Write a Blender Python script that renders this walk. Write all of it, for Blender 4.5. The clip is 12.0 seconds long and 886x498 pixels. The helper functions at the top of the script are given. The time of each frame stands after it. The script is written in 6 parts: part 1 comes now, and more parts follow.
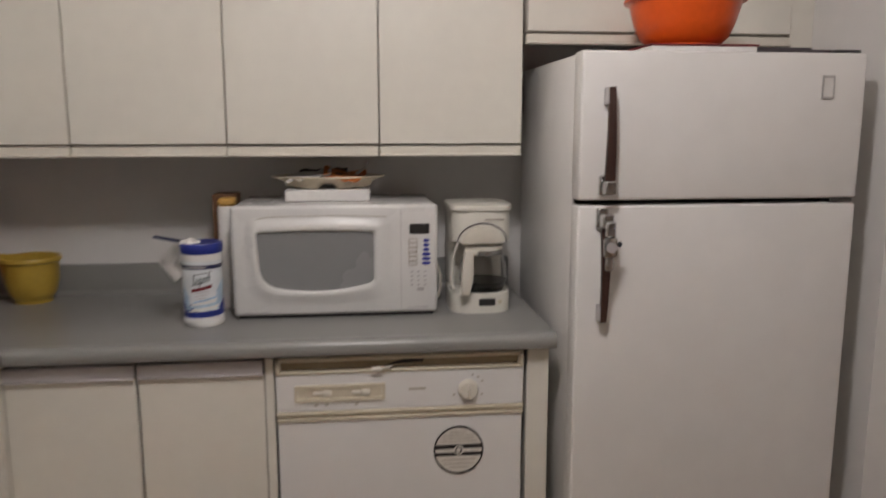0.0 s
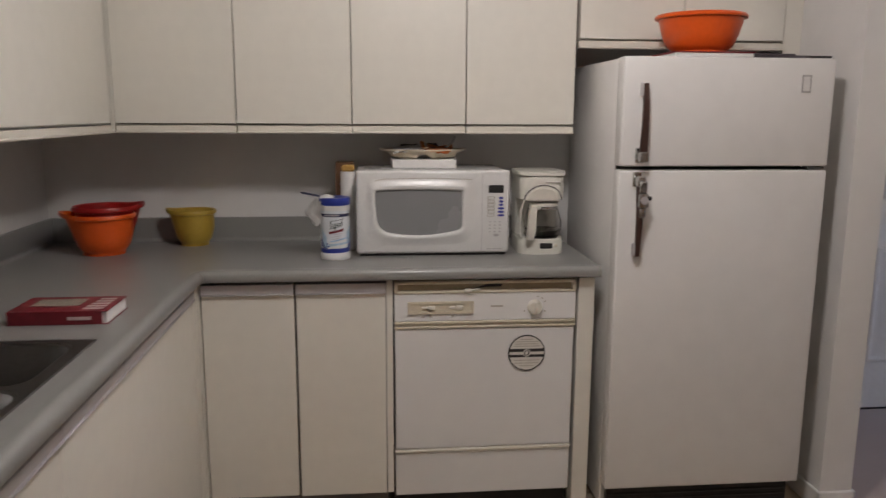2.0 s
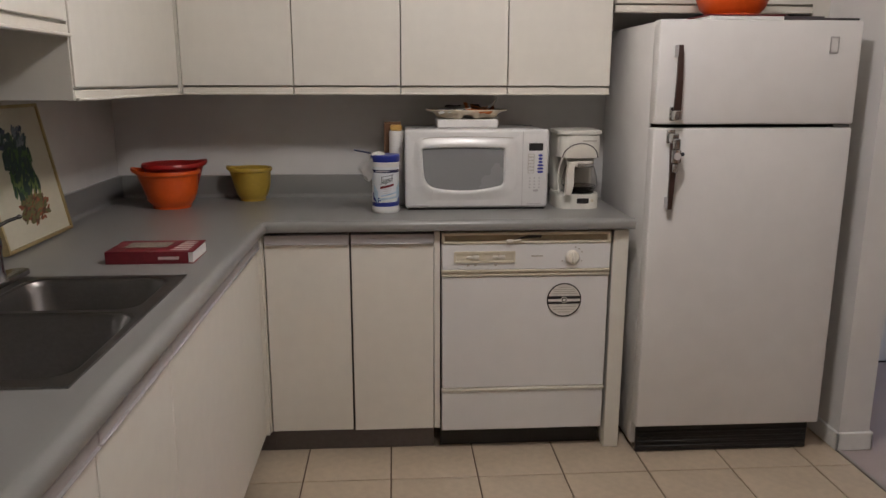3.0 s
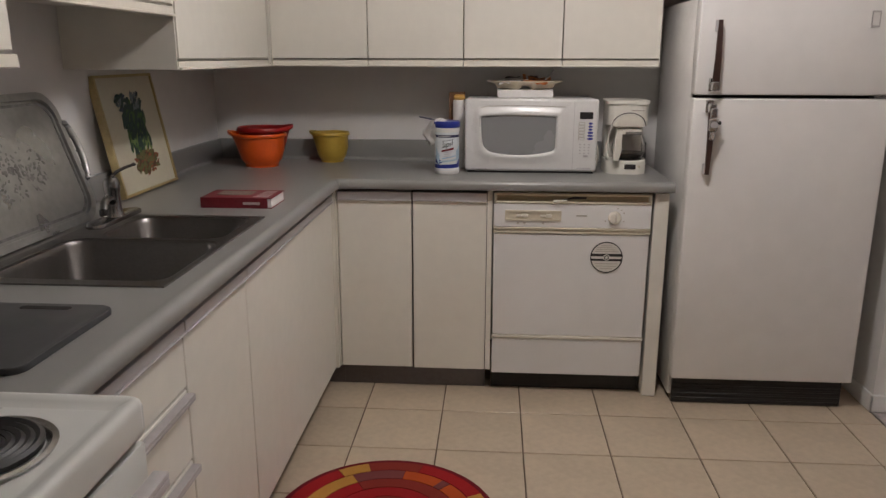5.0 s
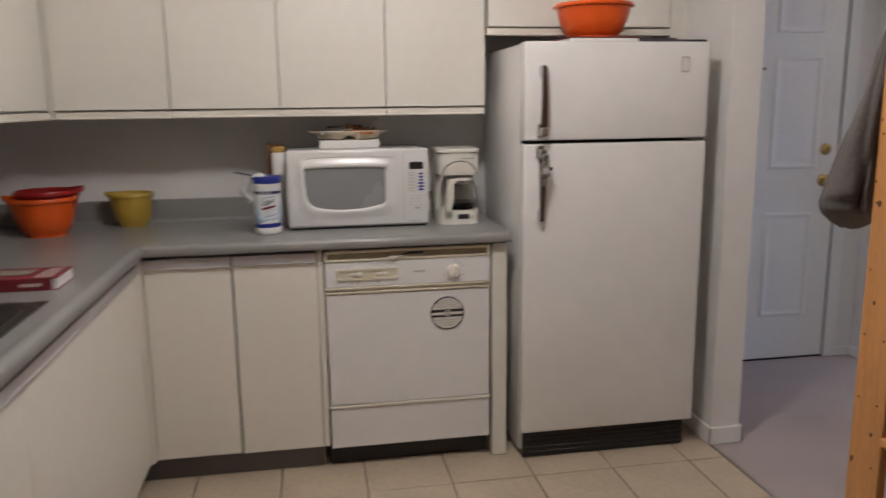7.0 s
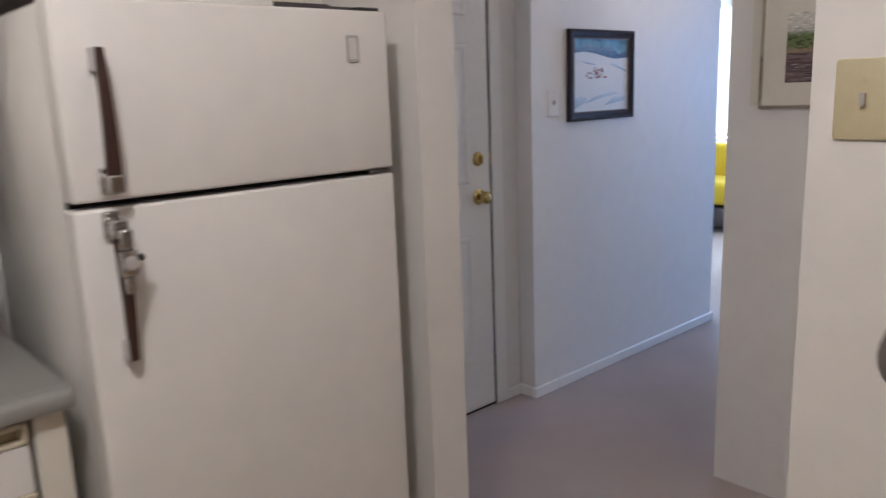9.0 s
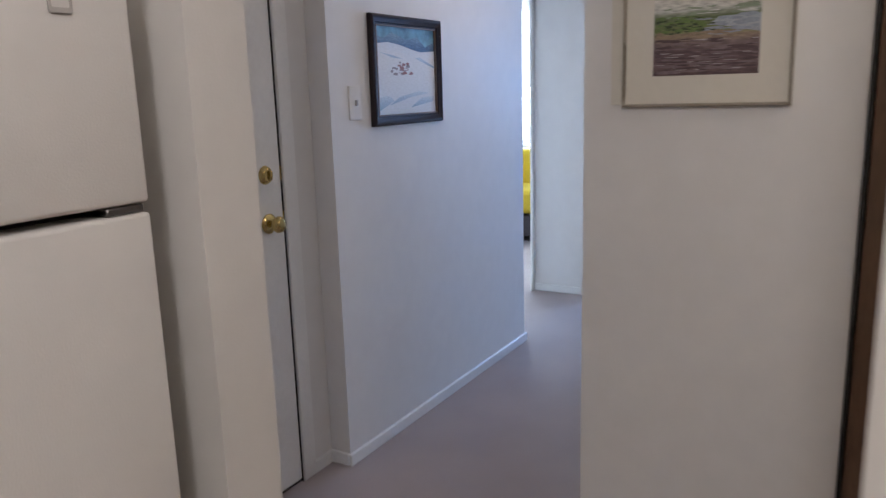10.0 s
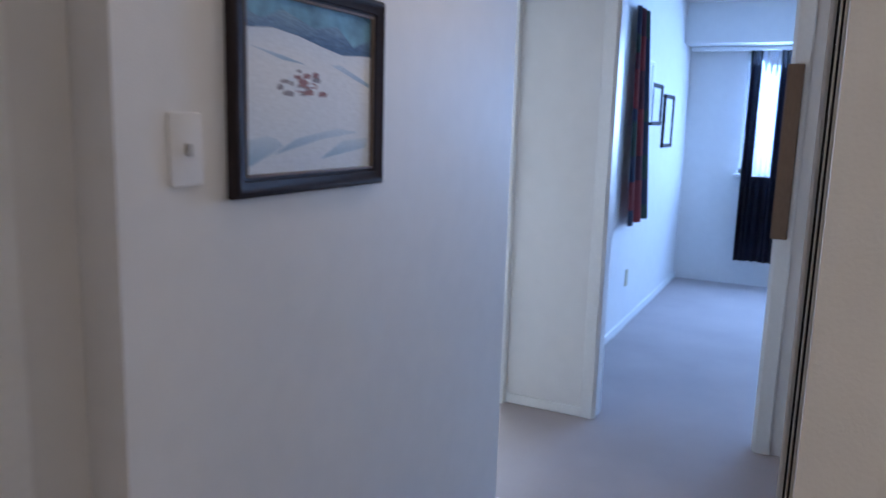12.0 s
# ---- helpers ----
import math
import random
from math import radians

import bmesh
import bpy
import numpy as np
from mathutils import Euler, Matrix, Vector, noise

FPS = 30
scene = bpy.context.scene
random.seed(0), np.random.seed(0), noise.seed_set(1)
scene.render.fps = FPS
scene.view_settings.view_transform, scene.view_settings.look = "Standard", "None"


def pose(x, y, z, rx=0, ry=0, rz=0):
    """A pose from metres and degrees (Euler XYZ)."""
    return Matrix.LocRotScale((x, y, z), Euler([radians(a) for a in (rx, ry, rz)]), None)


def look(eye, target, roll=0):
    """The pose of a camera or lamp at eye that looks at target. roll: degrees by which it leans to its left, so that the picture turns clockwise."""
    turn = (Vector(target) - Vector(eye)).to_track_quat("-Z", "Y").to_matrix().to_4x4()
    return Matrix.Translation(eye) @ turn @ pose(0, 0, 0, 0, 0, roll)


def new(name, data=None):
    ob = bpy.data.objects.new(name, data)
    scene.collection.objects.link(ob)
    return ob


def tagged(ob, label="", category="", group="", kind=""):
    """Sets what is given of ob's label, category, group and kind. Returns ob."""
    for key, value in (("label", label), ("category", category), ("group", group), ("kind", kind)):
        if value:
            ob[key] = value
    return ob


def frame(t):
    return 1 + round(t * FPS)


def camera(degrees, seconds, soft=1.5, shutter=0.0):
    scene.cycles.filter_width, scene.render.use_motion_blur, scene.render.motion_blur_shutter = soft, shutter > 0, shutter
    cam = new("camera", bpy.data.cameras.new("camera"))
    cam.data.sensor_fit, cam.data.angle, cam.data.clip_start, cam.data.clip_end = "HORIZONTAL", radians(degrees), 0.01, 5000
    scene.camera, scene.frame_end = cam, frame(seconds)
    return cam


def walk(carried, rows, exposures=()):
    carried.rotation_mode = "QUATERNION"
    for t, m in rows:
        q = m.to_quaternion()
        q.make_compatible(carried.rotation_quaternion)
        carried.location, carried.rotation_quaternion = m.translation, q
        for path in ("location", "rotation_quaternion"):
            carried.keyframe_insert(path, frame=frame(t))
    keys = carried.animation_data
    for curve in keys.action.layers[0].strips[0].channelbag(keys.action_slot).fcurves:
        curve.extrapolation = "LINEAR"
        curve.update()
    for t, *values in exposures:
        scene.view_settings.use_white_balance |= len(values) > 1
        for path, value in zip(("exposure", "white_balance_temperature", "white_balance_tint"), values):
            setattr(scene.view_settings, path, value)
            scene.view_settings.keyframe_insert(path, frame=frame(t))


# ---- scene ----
cam = camera(60.7, 12.0, soft=1.4, shutter=0.5)
PATH = [
    (0, (0.204, -0.047, 1.412), (0.434, 1.914, 1.093), -0.0),
    (0.5, (0.148, -0.207, 1.398), (0.29, 1.747, 0.997), 0.4),
    (1, (0.042, -0.357, 1.392), (0.27, 1.59, 0.991), 0.1),
    (1.5, (-0.057, -0.54, 1.383), (0.234, 1.387, 0.932), 0.6),
    (2, (-0.073, -0.691, 1.409), (0.118, 1.268, 1.053), 0.3),
    (2.5, (-0.112, -0.803, 1.374), (-0.003, 1.151, 0.966), 0.4),
    (3, (-0.163, -0.883, 1.383), (-0.036, 1.065, 0.95), 0.1),
    (3.5, (-0.113, -0.999, 1.372), (-0.131, 0.947, 0.909), 0.5),
    (5.3, (0.005, -1.207, 1.377), (-0.126, 0.726, 0.882), 0.1),
    (5.5, (0.005, -1.211, 1.338), (-0.111, 0.737, 0.901), -0.0),
    (6, (0.003, -1.202, 1.35), (-0.039, 0.76, 0.966), -0.1),
    (6.5, (0.002, -1.145, 1.349), (0.061, 0.812, 0.941), -0.1),
    (7, (-0.033, -0.958, 1.373), (0.305, 0.977, 0.997), -0.7),
    (7.5, (-0.045, -0.707, 1.381), (0.577, 1.144, 0.949), -1.4),
    (7.7, (-0.046, -0.577, 1.382), (0.672, 1.24, 0.955), -1.2),
    (9.3, (0.45, 0.471, 1.411), (1.86, 1.825, 0.988), -1.4),
    (9.5, (0.528, 0.568, 1.397), (1.994, 1.859, 0.966), -0.5),
    (9.9, (0.731, 0.774, 1.379), (2.372, 1.839, 0.963), -1.0),
    (10, (0.755, 0.833, 1.375), (2.445, 1.82, 0.965), -1.7),
    (10.5, (1.083, 1.041, 1.374), (2.777, 2.027, 0.975), -1.4),
    (11, (1.414, 1.25, 1.411), (3.141, 2.241, 1.224), 0.6),
    (11.5, (1.707, 1.43, 1.424), (3.436, 2.422, 1.254), -0.6),
    (11.8, (1.934, 1.515, 1.413), (3.679, 2.447, 1.123), 0.8),
    (12, (2.049, 1.545, 1.402), (3.817, 2.416, 1.063), 1.7),
]
walk(cam, [(t, look(eye, target, roll)) for t, eye, target, roll in PATH], exposures=[(0, -0.13), (3.0, -0.13), (3.5, -0.2), (5.3, 0.0), (6, 0.03), (7.5, 0.05), (9.5, 0.02), (10, -0.03), (10.5, -0.04), (11.0, -0.02), (11.5, -0.23), (12, -0.28)])
# the camera darkens and brightens its picture a little on the way
# ---- world and light ----
world = bpy.data.worlds.new("world")
scene.world = world
world.use_nodes = True
wn = world.node_tree.nodes
sky = wn.new("ShaderNodeTexSky")
sky.sky_type, sky.sun_disc = "NISHITA", False
sky.sun_elevation, sky.sun_rotation = radians(40), radians(60)
wn["Background"].inputs["Strength"].default_value = 0.12
world.node_tree.links.new(sky.outputs["Color"], wn["Background"].inputs["Color"])


def lamp(name, kind, m, energy, color, size=0.2, size_y=None):
    data = bpy.data.lights.new(name, kind)
    data.energy, data.color = energy, color
    if kind == "AREA":
        data.shape, data.size, data.size_y = "RECTANGLE", size, size_y or size
    elif kind == "POINT":
        data.shadow_soft_size = size
    else:
        data.angle = size
    ob = new(name, data)
    ob.matrix_world = m
    return ob


lamp("sun", "SUN", look((30, 12, 25), (0, 0, 0)), 2.0, (1.0, 0.95, 0.88), radians(0.5))
# the kitchen's ceiling lamp, and the daylight of the two windows
lamp("kitchen_lamp", "AREA", pose(0.26, 0.70, 2.385), 6.0, (1.0, 0.945, 0.93), 0.28)
lamp("kitchen_bulb", "POINT", pose(0.26, 0.70, 2.29), 28.5, (1.0, 0.945, 0.93), 0.09)
lamp("corridor_lamp", "POINT", pose(3.75, 2.02, 2.28), 6.0, (1.0, 0.88, 0.83), 0.09)
lamp("dining_lamp", "POINT", pose(2.28, 0.05, 2.27), 12, (1.0, 0.90, 0.83), 0.18)
lamp("bedroom_daylight", "AREA", look((9.20, 1.2, 1.55), (6.0, 1.4, 0.9)), 225, (0.245, 0.475, 1.0), 1.9, 1.0)
lamp("den_daylight", "AREA", look((9.20, 4.9, 1.55), (6.0, 4.0, 0.9)), 350, (0.55, 0.74, 1.0), 1.7, 1.3)


# ---- materials ----
def material(name, color, rough=0.5, metal=0.0, var=0.05, scale=3.0, fine=60.0, bump=0.0, bscale=200.0, coat=0.0, stretch=(1, 1, 1), rand=0.0, spec=0.5, rvar=0.06):
    """Base colour with two scales of variation, roughness wear and fine relief."""
    m = bpy.data.materials.new(name)
    m.use_nodes = True
    nt = m.node_tree
    n, l = nt.nodes, nt.links
    b = n["Principled BSDF"]
    co = n.new("ShaderNodeTexCoord")
    mp = n.new("ShaderNodeMapping")
    mp.inputs["Scale"].default_value = stretch
    l.new(co.outputs["Object"], mp.inputs["Vector"])
    big, small = n.new("ShaderNodeTexNoise"), n.new("ShaderNodeTexNoise")
    big.inputs["Scale"].default_value, big.inputs["Detail"].default_value = scale, 4
    small.inputs["Scale"].default_value, small.inputs["Detail"].default_value = fine, 3
    for t in (big, small):
        l.new(mp.outputs["Vector"], t.inputs["Vector"])
    add = n.new("ShaderNodeMath")
    add.operation = "ADD"
    l.new(big.outputs["Fac"], add.inputs[0])
    l.new(small.outputs["Fac"], add.inputs[1])
    rng = n.new("ShaderNodeMapRange")
    rng.interpolation_type = "SMOOTHSTEP"
    rng.inputs["From Min"].default_value, rng.inputs["From Max"].default_value = 0.6, 1.4
    rng.inputs["To Min"].default_value, rng.inputs["To Max"].default_value = 1 - var, 1 + var
    l.new(add.outputs[0], rng.inputs["Value"])
    fac = rng.outputs["Result"]
    if rand:
        info = n.new("ShaderNodeObjectInfo")
        r2 = n.new("ShaderNodeMapRange")
        r2.inputs["To Min"].default_value, r2.inputs["To Max"].default_value = 1 - rand, 1 + rand
        l.new(info.outputs["Random"], r2.inputs["Value"])
        mul = n.new("ShaderNodeMath")
        mul.operation = "MULTIPLY"
        l.new(fac, mul.inputs[0])
        l.new(r2.outputs["Result"], mul.inputs[1])
        fac = mul.outputs[0]
    mix = n.new("ShaderNodeMix")
    mix.data_type, mix.blend_type = "RGBA", "MULTIPLY"
    mix.inputs["Factor"].default_value = 1.0
    mix.inputs["A"].default_value = (*color, 1)
    comb = n.new("ShaderNodeCombineColor")
    for k in ("Red", "Green", "Blue"):
        l.new(fac, comb.inputs[k])
    l.new(comb.outputs["Color"], mix.inputs["B"])
    l.new(mix.outputs["Result"], b.inputs["Base Color"])
    rr = n.new("ShaderNodeMapRange")
    rr.interpolation_type = "SMOOTHSTEP"
    rr.inputs["From Min"].default_value, rr.inputs["From Max"].default_value = 0.2, 0.8
    rr.inputs["To Min"].default_value, rr.inputs["To Max"].default_value = max(rough - rvar, 0.02), min(rough + rvar, 1)
    l.new(big.outputs["Fac"], rr.inputs["Value"])
    l.new(rr.outputs["Result"], b.inputs["Roughness"])
    b.inputs["Metallic"].default_value = metal
    b.inputs["Coat Weight"].default_value = coat
    b.inputs["Specular IOR Level"].default_value = spec
    if bump:
        bt, bp = n.new("ShaderNodeTexNoise"), n.new("ShaderNodeBump")
        bt.inputs["Scale"].default_value, bt.inputs["Detail"].default_value = bscale, 3
        l.new(mp.outputs["Vector"], bt.inputs["Vector"])
        bp.inputs["Strength"].default_value, bp.inputs["Distance"].default_value = bump, 0.003
        l.new(bt.outputs["Fac"], bp.inputs["Height"])
        l.new(bp.outputs["Normal"], b.inputs["Normal"])
    return m


def clear_glass(name, color=(1, 1, 1), rough=0.0):
    m = bpy.data.materials.new(name)
    m.use_nodes = True
    b = m.node_tree.nodes["Principled BSDF"]
    b.inputs["Base Color"].default_value = (*color, 1)
    b.inputs["Roughness"].default_value = rough
    b.inputs["Transmission Weight"].default_value = 1.0
    b.inputs["IOR"].default_value = 1.45
    return m


M_WALL = material("wall_paint", (0.74, 0.72, 0.70), 0.6, var=0.025, scale=1.2, fine=14, bump=0.12, bscale=240)
M_CEIL = material("ceiling_paint", (0.78, 0.77, 0.75), 0.85, var=0.03, bump=0.5, bscale=120)
M_TRIM = material("trim_paint", (0.80, 0.79, 0.77), 0.4, var=0.03)
M_TILE = material("floor_tile", (0.52, 0.425, 0.315), 0.32, var=0.09, scale=5, fine=35, bump=0.05, bscale=50, rand=0.04)
M_GROUT = material("grout", (0.13, 0.09, 0.06), 0.9, var=0.15, fine=120)
M_CARPET = material("carpet", (0.43, 0.37, 0.358), 0.95, var=0.10, scale=2.0, fine=260, bump=0.7, bscale=420, spec=0.1)
M_CAB = material("cabinet_melamine", (0.74, 0.71, 0.64), 0.42, var=0.025, scale=1.6, fine=20)
# bare board and print tone; also painted shade behind wall cabinet doors
M_EDGE_SHADE = material("edge_print_and_gap_shade", (0.42, 0.38, 0.33), 0.6, var=0.08)
M_PULL = material("grey_pull_strip", (0.50, 0.475, 0.48), 0.4, metal=0.35, var=0.06, stretch=(1, 1, 8))
# carcass coloured dark to stand for shade in door and worktop gaps
M_CARCASS_SHADE = material("carcass_gap_shade", (0.11, 0.095, 0.085), 0.7, var=0.1)
M_KICK = material("toe_kick_vinyl", (0.16, 0.14, 0.14), 0.6, var=0.10)
M_COUNTER = material("grey_laminate", (0.250, 0.246, 0.236), 0.30, var=0.03, scale=2.0, fine=300, rvar=0.0)
M_APPL = material("appliance_enamel", (0.74, 0.73, 0.72), 0.33, var=0.02, scale=1.2, fine=10, bump=0.06, bscale=300)
M_FRIDGE = material("fridge_enamel", (0.74, 0.72, 0.70), 0.36, var=0.03, scale=1.6, fine=12, bump=0.18, bscale=330)
M_YELLOWED = material("yellowed_plastic", (0.63, 0.57, 0.45), 0.45, var=0.07, scale=8)
M_TAN = material("aged_tan_plastic", (0.36, 0.29, 0.19), 0.5, var=0.10, scale=8)
M_CUFF = material("worn_chrome", (0.50, 0.49, 0.48), 0.24, metal=1.0, var=0.10, fine=120)
# chrome darkened in its colour, standing in for reflections of a dark room
M_FAUCET = material("dark_reflecting_chrome", (0.27, 0.265, 0.26), 0.22, metal=1.0, var=0.12, fine=120)
M_OLDWHITE = material("ivory_plastic", (0.72, 0.68, 0.60), 0.4, var=0.03)
M_BLACK = material("black_plastic", (0.015, 0.014, 0.014), 0.45, var=0.2)
M_DARK = material("dark_gap", (0.02, 0.017, 0.015), 0.8, var=0.2)
M_CHROME = material("chrome", (0.75, 0.74, 0.72), 0.12, metal=1.0, var=0.03)
M_STEEL = material("brushed_steel", (0.20, 0.19, 0.185), 0.33, metal=1.0, var=0.08, fine=90, stretch=(1, 12, 1))
M_WALNUT = material("walnut_grain", (0.040, 0.016, 0.011), 0.5, var=0.35, scale=10, fine=90, stretch=(6, 6, 0.6))
M_BRASS = material("brass", (0.56, 0.42, 0.17), 0.15, metal=1.0, var=0.05)
M_PINE = material("knotty_pine", (0.54, 0.25, 0.085), 0.45, var=0.20, scale=6, fine=70, stretch=(8, 8, 0.5), coat=0.1)
M_KNOT = material("pine_knot", (0.10, 0.042, 0.018), 0.6, var=0.2)
M_BROWNWOOD = material("dark_brown_wood", (0.12, 0.066, 0.038), 0.4, var=0.30, scale=6, fine=50, stretch=(6, 6, 0.5))


# ---- mesh helpers ----
ORIGIN = {}


def thing(name, at, label, category, group="", kind=""):
    """An empty at the base of a thing, which its parts hang from."""
    ob = new(name)
    ob.empty_display_size = 0.05
    ob.location = at
    ORIGIN[ob] = Vector(at)
    return tagged(ob, label, category, group, kind)


def part(name, bm, mat, parent=None, label="", smooth=40, kind="", category=""):
    """Links a bmesh, given in world coordinates, as one mesh object."""
    at = ORIGIN[parent] if parent else Vector((0, 0, 0))
    bmesh.ops.recalc_face_normals(bm, faces=bm.faces)
    if at.length:
        bmesh.ops.translate(bm, verts=bm.verts, vec=-at)
    me = bpy.data.meshes.new(name)
    bm.to_mesh(me)
    bm.free()
    for f in me.polygons:
        f.use_smooth = True
    me.set_sharp_from_angle(angle=radians(smooth))
    for m in mat if isinstance(mat, (list, tuple)) else [mat]:
        me.materials.append(m)
    ob = new(name, me)
    ob.parent = parent
    ORIGIN[ob] = at
    return tagged(ob, label, category, "", kind)


def boxes(*specs, r=0.0, seg=1):
    """Boxes (x0, y0, z0, x1, y1, z1) with edges rounded by r, in one bmesh."""
    bm = bmesh.new()
    for s in specs:
        x0, y0, z0, x1, y1, z1 = s[:6]
        x0, x1, y0, y1, z0, z1 = min(x0, x1), max(x0, x1), min(y0, y1), max(y0, y1), min(z0, z1), max(z0, z1)
        vs = bmesh.ops.create_cube(bm, size=1.0)["verts"]
        for v in vs:
            v.co = Vector((x0 + (v.co.x + 0.5) * (x1 - x0), y0 + (v.co.y + 0.5) * (y1 - y0), z0 + (v.co.z + 0.5) * (z1 - z0)))
        if r:
            es = list({e for v in vs for e in v.link_edges})
            bmesh.ops.bevel(bm, geom=es, offset=min(r, 0.49 * min(x1 - x0, y1 - y0, z1 - z0)), segments=seg, affect="EDGES", profile=0.5)
    return bm


def lathe(profile, at, seg=32, axis="Z", bm=None):
    """A turned shape from (radius, height) pairs."""
    bm = bm or bmesh.new()
    rot = {"Z": Matrix(), "Y": Matrix.Rotation(radians(90), 4, "X"), "X": Matrix.Rotation(radians(90), 4, "Y")}[axis]
    rings = []
    for r, z in profile:
        if r < 1e-5:
            rings.append([bm.verts.new(Vector(at) + (rot @ Vector((0, 0, z))))])
        else:
            rings.append([bm.verts.new(Vector(at) + (rot @ Vector((r * math.cos(2 * math.pi * k / seg), r * math.sin(2 * math.pi * k / seg), z)))) for k in range(seg)])
    for a, b in zip(rings, rings[1:]):
        for k in range(seg):
            j = (k + 1) % seg
            if len(a) == 1 and len(b) > 1:
                bm.faces.new((a[0], b[k], b[j]))
            elif len(b) == 1 and len(a) > 1:
                bm.faces.new((a[k], a[j], b[0]))
            elif len(a) > 1:
                bm.faces.new((a[k], a[j], b[j], b[k]))
    return bm


def rod(points, r, seg=10, bm=None, taper=1.0):
    """A round bar along points."""
    bm = bm or bmesh.new()
    pts = [Vector(p) for p in points]
    rings = []
    side = None
    for i, p in enumerate(pts):
        d = (pts[min(i + 1, len(pts) - 1)] - pts[max(i - 1, 0)]).normalized()
        if side is None:
            side = d.orthogonal().normalized()
        side = (side - d * side.dot(d)).normalized()
        up = d.cross(side)
        q = r * (1 + (taper - 1) * i / max(len(pts) - 1, 1))
        rings.append([bm.verts.new(p + side * q * math.cos(2 * math.pi * k / seg) + up * q * math.sin(2 * math.pi * k / seg)) for k in range(seg)])
    for a, b in zip(rings, rings[1:]):
        for k in range(seg):
            bm.faces.new((a[k], a[(k + 1) % seg], b[(k + 1) % seg], b[k]))
    bm.faces.new(rings[0][::-1])
    bm.faces.new(rings[-1])
    return bm


def rounded(w, h, r, seg=5, cx=0.0, cy=0.0):
    """The outline of a rectangle with round corners, counter-clockwise."""
    out = []
    for k, (sx, sy) in enumerate(((1, 1), (-1, 1), (-1, -1), (1, -1))):
        for i in range(seg + 1):
            a = math.pi / 2 * (k + i / seg)
            out.append((cx + sx * (w / 2 - r) + r * math.cos(a), cy + sy * (h / 2 - r) + r * math.sin(a)))
    return out


def prism(poly, d0, d1, m=None, bm=None, r=0.0):
    """A flat outline in the local x, y plane, thick from d0 to d1 along local z, put at m."""
    bm = bm or bmesh.new()
    m = m or Matrix()
    lo = [bm.verts.new(m @ Vector((x, y, d0))) for x, y in poly]
    hi = [bm.verts.new(m @ Vector((x, y, d1))) for x, y in poly]
    n = len(poly)
    bm.faces.new(lo[::-1])
    top = bm.faces.new(hi)
    for k in range(n):
        bm.faces.new((lo[k], lo[(k + 1) % n], hi[(k + 1) % n], hi[k]))
    if r:
        bmesh.ops.bevel(bm, geom=list(top.edges), offset=r, segments=2, affect="EDGES", profile=0.5)
    return bm


def ring_prism(outer, inner, d0, d1, m=None, bm=None):
    """A flat frame between two outlines of as many points."""
    bm = bm or bmesh.new()
    m = m or Matrix()
    vs = [[bm.verts.new(m @ Vector((x, y, d))) for x, y in o] for o in (outer, inner) for d in (d0, d1)]
    n = len(outer)
    for k in range(n):
        j = (k + 1) % n
        bm.faces.new((vs[0][k], vs[0][j], vs[1][j], vs[1][k]))
        bm.faces.new((vs[2][j], vs[2][k], vs[3][k], vs[3][j]))
        bm.faces.new((vs[1][k], vs[1][j], vs[3][j], vs[3][k]))
        bm.faces.new((vs[0][j], vs[0][k], vs[2][k], vs[2][j]))
    return bm


def facing(at, normal, up=(0, 0, 1)):
    """A matrix whose local z is the normal, y is up, at a point: for flat things on walls."""
    z = Vector(normal).normalized()
    x = Vector(up).cross(z).normalized()
    y = z.cross(x)
    return Matrix.Translation(at) @ Matrix((x, y, z)).transposed().to_4x4()


def merge(*bms):
    out = bmesh.new()
    for b in bms:
        me = bpy.data.meshes.new("tmp")
        b.to_mesh(me)
        b.free()
        out.from_mesh(me)
        bpy.data.meshes.remove(me)
    return out


def circle(r, n=32, cx=0.0, cy=0.0):
    return [(cx + r * math.cos(2 * math.pi * k / n), cy + r * math.sin(2 * math.pi * k / n)) for k in range(n)]


M_GREYSTRIP = material("threshold_metal", (0.36, 0.33, 0.30), 0.45, metal=0.4, var=0.06)

# ---- large structure ----
CEIL = 2.42


def wall(name, *specs, label="painted white interior wall", mat=M_WALL):
    return part(name, boxes(*specs), mat, None, label, 30, "structure", "wall")


def baseboard(label, *specs):
    return part("baseboard", boxes(*specs, r=0.004), M_TRIM, None, label, 30, "structure", "baseboard")


# kitchen shell
wall("wall_north", (-1.44, 2.37, 0, 1.525, 2.49, CEIL), label="white painted kitchen wall behind the counter")
wall("wall_west", (-1.44, -2.30, 0, -1.32, 2.37, CEIL), label="white painted kitchen wall above the sink")
wall("wall_south", (-1.44, -2.42, 0, 9.40, -2.30, CEIL), label="plain white wall closing the flat")
wall("wall_east_1", (1.615, -2.30, 0, 1.735, 0.824, CEIL), label="white partition beside the pine shelf")
wall("wall_east_2", (1.525, 1.69, 0, 1.645, 2.69, CEIL), label="white stub partition beside the fridge")
wall("wall_header", (1.525, 0.825, 2.12, 1.645, 1.69, CEIL), (1.525, -2.299, 2.12, 1.614, 0.824, CEIL), label="white wall above the kitchen opening")
baseboard("white painted skirting on the stub partition", (1.513, 1.678, 0, 1.525, 2.36, 0.075), (1.513, 1.678, 0, 1.657, 1.69, 0.075), (1.645, 1.678, 0, 1.657, 2.55, 0.075))
